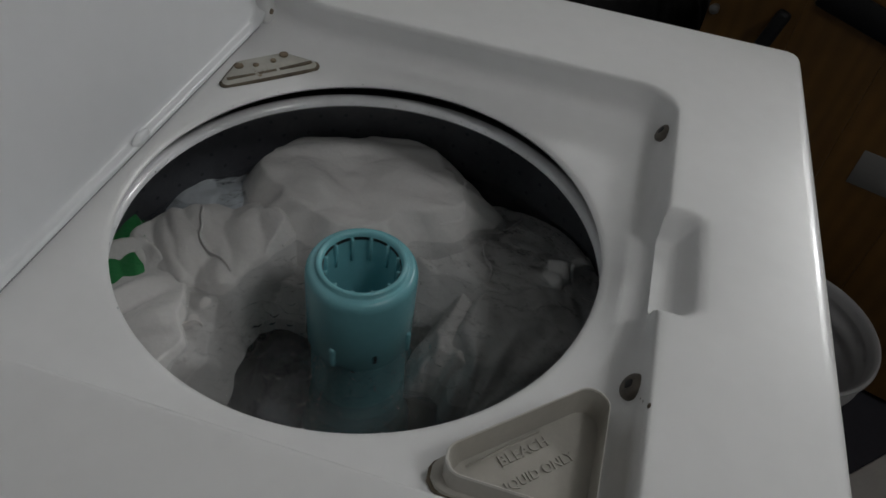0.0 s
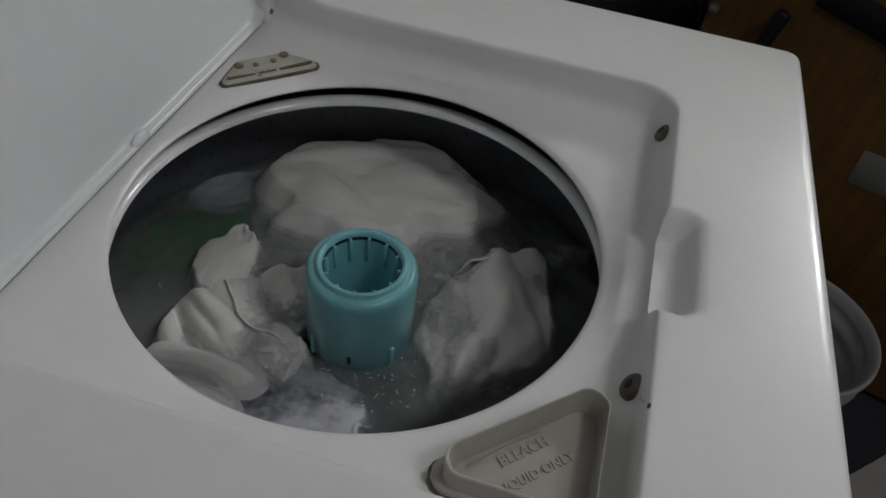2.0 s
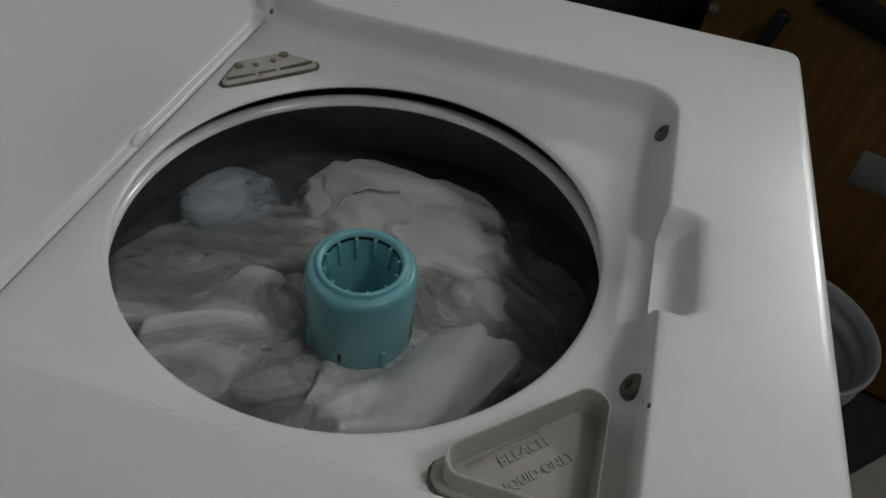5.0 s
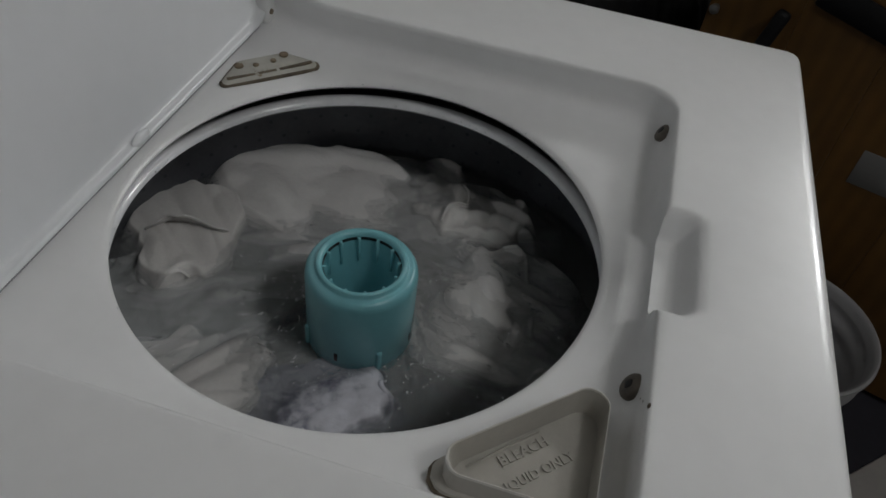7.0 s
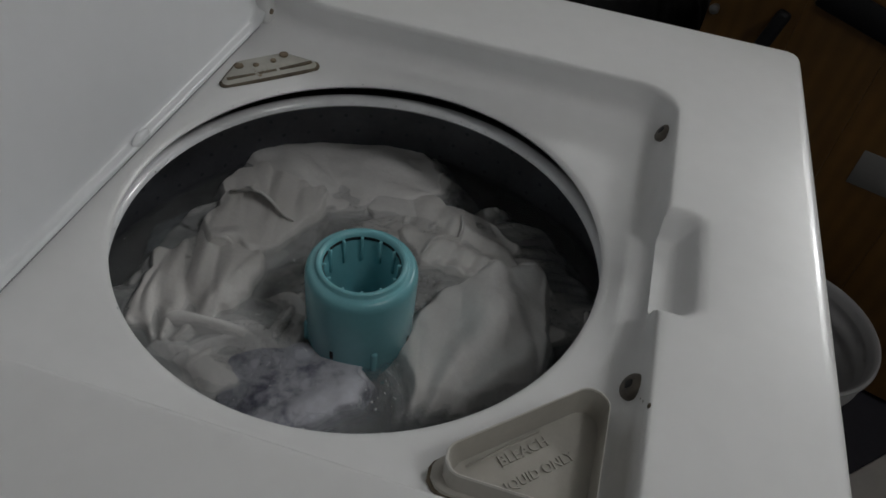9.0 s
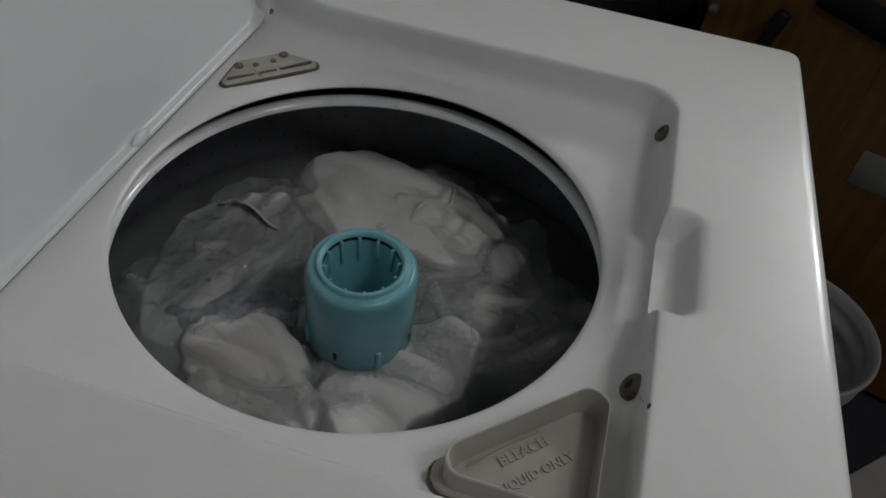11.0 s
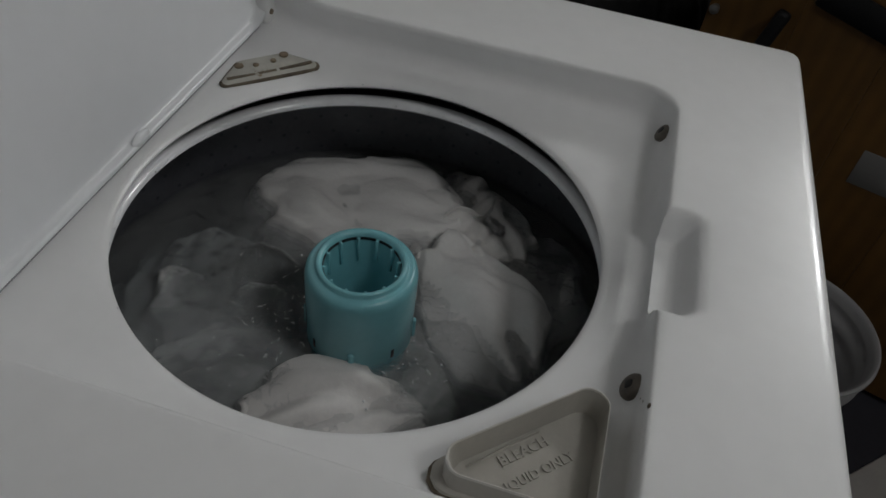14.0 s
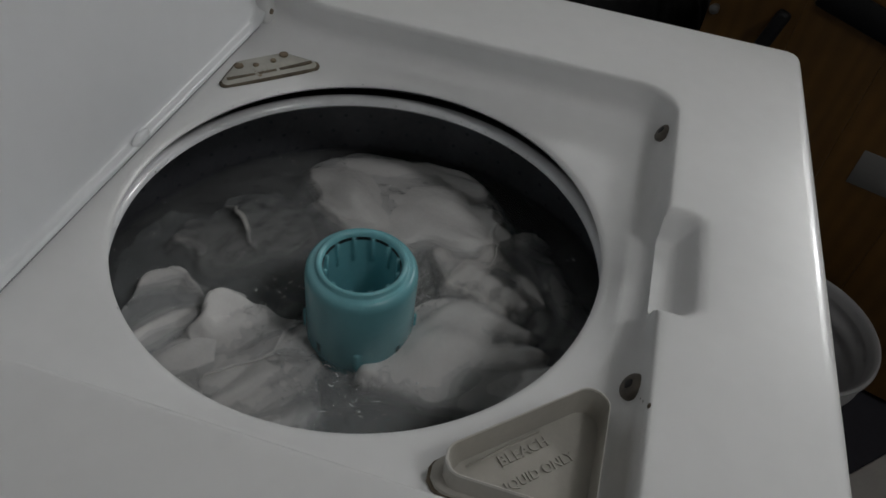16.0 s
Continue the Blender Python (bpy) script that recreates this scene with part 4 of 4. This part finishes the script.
    walk(shirt, [(t, pose(x, y, LEVEL + dz, rx, ry, rz)) for t, x, y, dz, rz, rx, ry in (
        (0, 0.172, 0.022, -0.050, -68, 0, 0), (0.5, 0.170, 0.022, -0.048, -68, 0, 0), (1, 0.140, 0.036, -0.060, -68, 0, 0), (2, 0.126, -0.081, -0.026, -142, 0, 0), (2.5, 0.135, -0.085, -0.026, -142, 0, 0), (3, 0.231, -0.022, -0.026, -124, 0, 0), (3.5, 0.238, -0.013, -0.018, -118, 0, 0), (4, 0.221, -0.001, -0.006, -111, 0, 0), (6.5, 0.064, 0.173, -0.006, -174, -1, 1), (7, 0.054, 0.197, -0.006, -157, -2, 1), (7.5, 0.059, 0.162, -0.006, -166, -2, -1), (8, 0.118, 0.187, -0.006, -153, 1, -2), (8.5, 0.143, 0.151, -0.006, -161, 0, 2), (9, 0.113, 0.143, -0.006, -189, -2, 2), (11.5, 0.102, 0.166, -0.024, -188, 3, -1), (12, 0.051, 0.218, -0.006, -217, 0, 2), (12.5, 0.069, 0.199, -0.006, -158, 1, -3), (13, 0.060, 0.157, -0.007, -175, 1, -1), (13.5, 0.053, 0.116, -0.007, -177, 2, 0), (14, 0.078, 0.116, -0.041, -178, -3, -1), (14.5, 0.136, 0.110, -0.027, -163, -1, 3), (15, 0.017, 0.105, -0.007, -221, -2, 3), (15.5, 0.027, 0.184, -0.021, -219, -2, 3), (16, 0.088, 0.150, -0.023, -218, 3, -2),)])
    walk(undershirt, [(t, pose(x, y, LEVEL + dz, rx, ry, rz)) for t, x, y, dz, rz, rx, ry in (
        (0, 0.046, 0.174, -0.012, -46, 0, 0), (0.5, 0.012, 0.171, -0.012, -39, 0, 0), (1, -0.051, 0.139, -0.012, -22, 0, 0), (1.5, -0.025, 0.139, -0.010, -28, 0, 0), (2, -0.026, 0.099, -0.012, -30, 0, 0), (2.5, -0.029, 0.130, -0.014, -48, 0, 0), (3, -0.032, 0.134, -0.020, -62, 0, 0), (3.5, -0.033, 0.141, -0.014, -55, 0, 0), (4, -0.024, 0.135, -0.014, -69, 0, 0), (6.5, 0.073, -0.083, -0.028, -8, 1, -2), (7, 0.105, -0.092, -0.026, -8, 3, 0), (7.5, 0.110, -0.120, -0.028, -10, -3, 3), (8, 0.116, -0.082, -0.016, 58, 0, -2), (8.5, 0.107, -0.092, -0.028, 59, 3, 0), (9, 0.110, -0.056, -0.028, 59, -1, 1), (11.5, 0.021, 0.028, -0.034, 111, 2, -3), (12, 0.085, 0.142, -0.016, 141, -1, -2), (12.5, 0.060, 0.131, -0.028, 140, -1, -1), (13, 0.017, 0.139, -0.029, 111, -2, 0), (13.5, 0.023, 0.178, -0.035, 112, 1, 1), (14, -0.025, 0.122, -0.035, 76, 2, -3), (14.5, -0.048, 0.060, -0.012, 57, -3, 3), (15, -0.073, 0.039, -0.012, 92, 2, 0), (15.5, -0.057, 0.090, -0.027, 76, -3, -3), (16, -0.066, 0.068, -0.012, 58, -1, 0),)])
    walk(blouse, [(t, pose(x, y, LEVEL + dz, rx, ry, rz)) for t, x, y, dz, rz, rx, ry in (
        (0, 0.030, 0.056, -0.130, -70, 0, 0), (1, -0.024, 0.044, -0.100, -70, 0, 0), (1.5, -0.091, 0.037, -0.026, -58, 0, 0), (2, -0.093, 0.026, -0.012, -93, 0, 0), (2.5, -0.065, -0.016, -0.020, -70, 0, 0), (3, -0.077, -0.011, -0.026, -70, 0, 0), (3.5, -0.076, -0.019, -0.020, -70, 0, 0), (4, -0.084, 0.006, -0.028, -70, 0, 0), (6.5, -0.092, 0.045, -0.010, -45, 0, 0), (7, -0.086, 0.011, -0.010, -58, -1, -3), (7.5, -0.086, 0.029, -0.010, -46, 2, 0), (8, -0.080, 0.050, -0.010, -45, 0, -2), (8.5, -0.084, 0.060, -0.010, -45, -1, -2), (9, -0.078, 0.033, -0.010, -58, 3, -2), (11.5, -0.006, 0.150, -0.018, -105, 3, -2), (12, -0.013, 0.171, -0.010, -94, -1, 0), (12.5, -0.028, 0.118, -0.016, -94, -2, 2), (13, -0.040, 0.120, -0.028, -69, -1, -1), (13.5, -0.008, 0.128, -0.045, -69, -2, -3), (14, 0.030, 0.160, -0.050, -69, -1, 0), (14.5, 0.039, 0.177, -0.050, -68, 0, 1), (15, 0.042, 0.191, -0.050, -68, 1, -2), (15.5, 0.040, 0.196, -0.050, -68, -2, -2), (16, 0.040, 0.196, -0.050, -68, -2, -2),)])
    walk(vest, [(t, pose(x, y, LEVEL + dz, rx, ry, rz)) for t, x, y, dz, rz, rx, ry in (
        (0, 0.091, -0.151, -0.036, -19, 0, 0), (0.5, 0.088, -0.148, -0.034, -19, 0, 0), (1, 0.100, -0.133, -0.028, -18, 0, 0), (1.5, 0.090, -0.123, -0.022, -10, 0, 0), (2, 0.055, -0.108, -0.014, -10, 0, 0), (2.5, 0.068, -0.105, -0.014, -9, 0, 0), (3, 0.049, -0.115, -0.016, -46, 0, 0), (3.5, 0.015, -0.092, -0.014, -57, 0, 0), (4, -0.033, -0.077, -0.012, -70, 0, 0), (6.5, -0.042, -0.054, -0.010, -7, -3, -2), (7, 0.056, -0.092, -0.022, -9, -3, -3), (7.5, 0.023, -0.080, -0.022, -8, -1, 2), (8, 0.053, -0.088, -0.020, -9, 1, -3), (8.5, 0.016, -0.093, -0.010, -17, 2, -1), (9, 0.029, -0.106, -0.004, -14, 1, 1), (11.5, 0.118, -0.101, -0.026, -9, 2, 3), (12, 0.062, -0.102, -0.024, -26, 3, -3), (12.5, 0.013, -0.085, -0.010, -21, 0, -1), (13, 0.076, -0.080, -0.011, 39, 0, -2), (13.5, 0.088, -0.101, -0.021, 59, -1, -1), (14, 0.058, -0.098, -0.011, 39, -3, -3), (14.5, 0.071, -0.087, -0.011, 72, -3, 2), (15, 0.034, -0.100, -0.011, 72, -3, -3), (15.5, 0.073, -0.094, -0.011, 59, -3, 2), (16, 0.002, -0.084, -0.011, 110, -1, 1),)])
    walk(napkin, [(t, pose(x, y, LEVEL + dz, rx, ry, rz)) for t, x, y, dz, rz, rx, ry in (
        (0, 0.123, 0.211, -0.030, -6, 0, 0), (0.5, 0.125, 0.213, -0.028, -5, 0, 0), (1, 0.121, 0.216, -0.026, -22, 0, 0), (1.5, 0.102, 0.126, -0.024, -68, 0, 0), (2, 0.152, 0.208, -0.032, -51, 0, 0), (2.5, 0.209, 0.129, -0.042, -67, 0, 0), (3, 0.219, 0.106, -0.028, -51, 0, 0), (3.5, 0.249, 0.063, -0.024, -51, 0, 0), (4, 0.177, 0.131, -0.014, -37, 0, 0), (6.5, 0.080, 0.205, -0.033, -60, 4, -6), (7, 0.046, 0.200, -0.035, -50, -3, -7), (7.5, 0.026, 0.201, -0.039, -60, -1, -3), (8, 0.017, 0.207, -0.055, -60, -2, -4), (8.5, 0.057, 0.184, -0.039, -60, 5, 2), (9, 0.064, 0.197, -0.039, -60, -2, 0), (11.5, 0.211, -0.023, -0.042, -90, -4, 6), (12, 0.209, -0.036, -0.036, -90, 6, 1), (12.5, 0.141, 0.137, -0.040, -90, -5, 6), (13, 0.134, 0.152, -0.040, -90, -4, -6), (13.5, 0.217, -0.002, -0.042, -90, -1, -2), (14, 0.210, 0.014, -0.042, -90, 5, -5), (14.5, 0.220, -0.034, -0.044, -90, -6, -1), (15, 0.206, -0.079, -0.042, -90, -6, 2), (15.5, 0.206, -0.079, -0.042, -90, 0, 5), (16, 0.204, -0.006, -0.042, -90, 6, -4),)])
    walk(pillow_cover, [(t, pose(x, y, LEVEL + dz, rx, ry, rz)) for t, x, y, dz, rz, rx, ry in (
        (0, 0.122, 0.039, -0.090, 18, 3, 6), (0.5, 0.121, 0.048, -0.090, 22, -6, -7), (1, 0.105, 0.076, -0.040, 36, 7, -3), (1.5, 0.076, 0.107, -0.040, 55, -4, 0), (2, 0.122, 0.057, -0.040, 25, 1, 3), (3, 0.116, 0.036, -0.047, 17, 2, 1), (4, 0.150, 0.049, -0.040, 18, 4, -3), (6.5, 0.156, -0.072, -0.008, -7, 2, -1), (7, 0.188, -0.047, -0.008, 83, 2, 2), (7.5, 0.154, -0.067, -0.008, 166, 0, -1), (8, 0.181, -0.031, -0.008, 83, 0, 2), (8.5, 0.132, -0.062, -0.008, 70, 2, 1), (9, 0.137, -0.050, -0.008, 70, -2, -3), (11.5, 0.182, -0.028, -0.008, 57, 3, 0), (12, 0.123, -0.064, -0.008, 48, 2, -1), (12.5, 0.157, -0.073, -0.008, 83, -3, -1), (13, 0.172, -0.033, -0.009, 47, 0, -1), (13.5, 0.144, -0.069, -0.009, 70, -2, -3), (14, 0.179, -0.065, -0.009, 46, 0, -1), (14.5, 0.166, -0.052, -0.019, 58, -2, -2), (15, 0.141, -0.060, -0.009, 47, 2, -3), (15.5, 0.175, -0.078, -0.009, 57, -1, 2), (16, 0.110, -0.088, -0.009, 58, 3, -2),)])
    walk(sock, [(t, pose(x, y, LEVEL + dz, rx, ry, rz)) for t, x, y, dz, rz, rx, ry in (
        (0, 0.090, 0.138, -0.018, -95, 0, 0), (0.5, 0.075, 0.144, -0.016, -89, 0, 0), (1, 0.039, 0.159, -0.008, -75, 0, 0), (1.5, 0.032, 0.164, -0.006, -39, 0, 0), (2, 0.029, 0.142, -0.004, -4, 0, 0), (2.5, 0.067, 0.095, -0.006, -54, 0, 0), (3, 0.049, 0.117, -0.002, -27, 0, 0), (3.5, 0.097, 0.100, -0.008, -39, 0, 0), (4, 0.135, 0.073, -0.008, -53, 0, 0), (6.5, 0.071, -0.047, -0.035, -90, -6, 5), (7, 0.142, -0.024, -0.013, -90, 2, 2), (7.5, 0.075, 0.089, -0.011, -90, -5, 1), (8, 0.150, 0.031, -0.011, -90, 1, -5), (8.5, 0.151, 0.023, -0.009, -90, -1, 3), (9, 0.160, 0.008, -0.011, -90, 4, 3), (11.5, 0.114, -0.032, -0.016, -90, 2, 6), (12, 0.110, -0.033, -0.012, -90, 4, -6), (12.5, 0.089, -0.031, -0.016, -90, -2, -7), (13, 0.097, -0.021, -0.016, -90, 6, 3), (13.5, -0.016, -0.042, -0.022, -90, -4, -4), (14, 0.012, -0.071, -0.020, -90, -4, 2), (14.5, 0.100, -0.053, -0.012, -90, 0, -7), (15, 0.035, -0.087, -0.016, -90, 2, -3), (15.5, 0.081, -0.082, -0.010, -90, -3, 7), (16, 0.028, -0.073, -0.014, -90, 6, 5),)])
    walk(green_cloth, [(t, pose(x, y, LEVEL + dz, rx, ry, rz)) for t, x, y, dz, rz, rx, ry in (
        (0, -0.003, 0.242, -0.007, 26, 0, 0), (0.5, 0.000, 0.232, -0.007, 18, 0, 0), (1, 0.002, 0.204, -0.014, -12, 0, 0), (1.5, 0.066, 0.193, -0.018, -24, 0, 0), (2, 0.057, 0.200, -0.020, -31, 0, 0), (2.5, 0.125, 0.159, -0.009, -52, 0, 0), (3, 0.097, 0.188, -0.009, -82, 0, 0), (3.5, 0.138, 0.140, -0.009, -108, 0, 0), (4, 0.131, 0.152, -0.011, -118, 0, 0), (5, 0.147, 0.173, -0.117, -90, -2, 2), (6.5, 0.147, 0.174, -0.177, -90, -1, -4), (9, 0.130, 0.187, -0.177, -90, -1, -3), (11.5, 0.130, 0.187, -0.180, -90, -5, 5), (16, 0.121, 0.193, -0.180, -90, 3, 2),)])
    walk(tablecloth, [(t, pose(x, y, LEVEL + dz, rx, ry, rz)) for t, x, y, dz, rz, rx, ry in (
        (0, 0.094, -0.075, -0.150, -138, 0, 0), (0.5, 0.090, -0.085, -0.120, -139, 0, 0), (1, 0.088, -0.111, -0.050, -141, 0, 0), (1.5, 0.092, -0.113, -0.028, -142, 0, 0), (2, 0.099, -0.116, -0.026, -143, 0, 0), (3, 0.093, -0.111, -0.022, -142, 0, 0), (4, 0.088, -0.101, -0.020, -142, 0, 0), (6.5, 0.091, -0.089, -0.013, -141, 0, 0), (7.5, 0.068, -0.089, -0.013, -120, 0, 0), (9, 0.102, -0.092, -0.015, -96, 0, 0), (11.5, 0.072, -0.094, -0.018, -69, 0, 0), (13, 0.116, -0.089, -0.018, -44, 0, 0), (14.5, 0.075, -0.099, -0.020, -26, 0, 0), (16, 0.060, -0.102, -0.018, -9, 0, 0),)])
    walk(bed_sheet, [(t, pose(x, y, LEVEL + dz, rx, ry, rz)) for t, x, y, dz, rz, rx, ry in (
        (0, 0.112, 0.125, -0.034, -89, 0, 0), (0.5, 0.100, 0.126, -0.032, -89, 0, 0), (1, 0.076, 0.097, -0.030, -82, 0, 0), (1.5, 0.097, 0.058, -0.028, -82, 0, 0), (2, 0.079, 0.051, -0.024, -68, 0, 0), (3, 0.067, 0.046, -0.026, -68, 0, 0), (4, 0.052, 0.144, -0.018, -39, 0, 0), (6.5, 0.005, 0.149, -0.013, -40, 0, 0), (7.5, -0.003, 0.150, -0.013, -15, 0, 0), (9, 0.024, 0.141, -0.013, 4, 0, 0), (11.5, 0.027, 0.132, -0.015, 20, 0, 0), (13, 0.002, 0.130, -0.024, 35, 0, 0), (14.5, -0.022, 0.130, -0.030, 50, 0, 0), (16, 0.016, 0.150, -0.032, 66, 0, 0),)])
    walk(cot_sheet, [(t, pose(x, y, LEVEL + dz, rx, ry, rz)) for t, x, y, dz, rz, rx, ry in (
        (0, 0.063, 0.070, -0.190, -70, 0, 0), (0.5, 0.050, 0.064, -0.170, -70, 0, 0), (1, -0.017, 0.057, -0.070, -70, 0, 0), (1.5, -0.035, 0.069, -0.036, -70, 0, 0), (2, -0.029, 0.077, -0.030, -69, 0, 0), (3, -0.031, 0.070, -0.024, -69, 0, 0), (4, -0.026, 0.051, -0.022, -69, 0, 0), (6.5, 0.182, 0.066, -0.016, -67, 0, 0), (7.5, 0.196, 0.032, -0.016, -39, 0, 0), (9, 0.185, 0.035, -0.016, -18, 0, 0), (11.5, -0.031, -0.003, -0.022, -4, 0, 0), (13, -0.036, -0.026, -0.022, 11, 0, 0), (14.5, -0.031, -0.034, -0.024, 27, 0, 0), (16, -0.016, -0.040, -0.024, 44, 0, 0),)])
    walk(hand_towel, [(t, pose(x, y, LEVEL + dz, rx, ry, rz)) for t, x, y, dz, rz, rx, ry in (
        (0, 0.069, -0.035, -0.200, -70, 0, 0), (0.5, 0.056, -0.038, -0.180, -70, 0, 0), (1, 0.003, -0.048, -0.090, -70, 0, 0), (2, -0.006, -0.059, -0.045, -70, 0, 0), (3, -0.011, -0.059, -0.030, -70, 0, 0), (4, -0.055, -0.023, -0.022, -70, 0, 0), (6.5, -0.032, 0.156, -0.022, -28, 2, 1), (7, -0.096, 0.114, -0.011, -44, -3, 0), (7.5, -0.074, 0.122, -0.011, -30, -3, 1), (8, -0.011, 0.148, -0.020, -41, 3, 2), (8.5, 0.027, 0.149, -0.011, -14, -1, 2), (9, 0.008, 0.158, -0.011, 6, 1, 1), (11.5, -0.081, 0.016, -0.011, 87, -1, 0), (12, -0.046, -0.031, -0.022, 110, 2, -2), (12.5, -0.088, 0.052, -0.018, 110, -2, 0), (13, -0.070, -0.002, -0.012, 110, 3, 1), (13.5, -0.042, -0.057, -0.012, 133, 3, 0), (14, -0.090, -0.006, -0.009, 110, 1, 0), (14.5, -0.052, -0.063, -0.019, 121, 1, 2), (15, -0.072, -0.014, -0.012, 110, -2, -3), (15.5, -0.077, -0.000, -0.012, 92, 1, -3), (16, -0.068, -0.017, -0.033, 110, 1, 3),)])
    walk(tea_towel, [(t, pose(x, y, LEVEL + dz, rx, ry, rz)) for t, x, y, dz, rz, rx, ry in (
        (0, -0.049, 0.195, -0.012, 25, 0, 0), (0.5, -0.062, 0.180, -0.010, 16, 0, 0), (1, -0.084, 0.156, -0.014, 6, 0, 0), (1.5, -0.082, 0.067, -0.010, -15, 0, 0), (2, -0.094, 0.094, -0.012, -44, 0, 0), (2.5, -0.089, 0.086, -0.010, -32, 0, 0), (3, -0.085, 0.060, -0.010, -0, 0, 0), (3.5, -0.082, 0.071, -0.016, -20, 0, 0), (4, -0.082, 0.071, -0.012, -20, 0, 0), (6.5, 0.013, 0.193, -0.022, -13, 3, -2), (7, 0.011, 0.193, -0.028, -13, 3, 1), (7.5, -0.066, 0.127, -0.011, -29, -3, -1), (8, -0.031, 0.137, -0.022, -42, 3, -3), (8.5, -0.032, 0.152, -0.028, -41, -2, -3), (9, -0.057, 0.101, -0.016, -43, 2, -1), (11.5, -0.027, -0.055, -0.011, -36, 1, 3), (12, -0.021, -0.041, -0.018, -46, -3, 0), (12.5, -0.036, -0.042, -0.030, -47, 1, -2), (13, -0.048, 0.041, -0.023, -57, -1, 0), (13.5, -0.080, 0.080, -0.019, 19, -1, -3), (14, -0.053, 0.102, -0.029, -8, -2, 1), (14.5, -0.093, 0.107, -0.012, 3, -1, -1), (15, -0.090, 0.091, -0.012, -44, -1, -3), (15.5, -0.073, 0.135, -0.012, 5, 2, -2), (16, -0.071, 0.148, -0.012, 23, 0, 2),)])
    walk(scarf, [(t, pose(x, y, LEVEL + dz, rx, ry, rz)) for t, x, y, dz, rz, rx, ry in (
        (0, 0.089, -0.122, -0.046, -27, 0, 0), (0.5, 0.089, -0.122, -0.046, -27, 0, 0), (1, 0.104, -0.095, -0.040, -25, 0, 0), (2, 0.160, -0.060, -0.026, -22, 0, 0), (3, 0.138, -0.060, -0.022, -32, 0, 0), (4, 0.165, -0.089, -0.020, -43, 0, 0), (6.5, -0.040, 0.024, -0.024, -70, 0, 0), (7.5, -0.035, 0.006, -0.022, -45, 0, 0), (9, -0.032, -0.004, -0.030, -24, 0, 0), (11.5, 0.215, -0.001, -0.020, -3, 0, 0), (13, 0.200, 0.033, -0.020, 12, 0, 0), (14.5, 0.203, 0.009, -0.022, 24, 0, 0), (16, 0.195, -0.019, -0.022, 38, 0, 0),)])


motions()
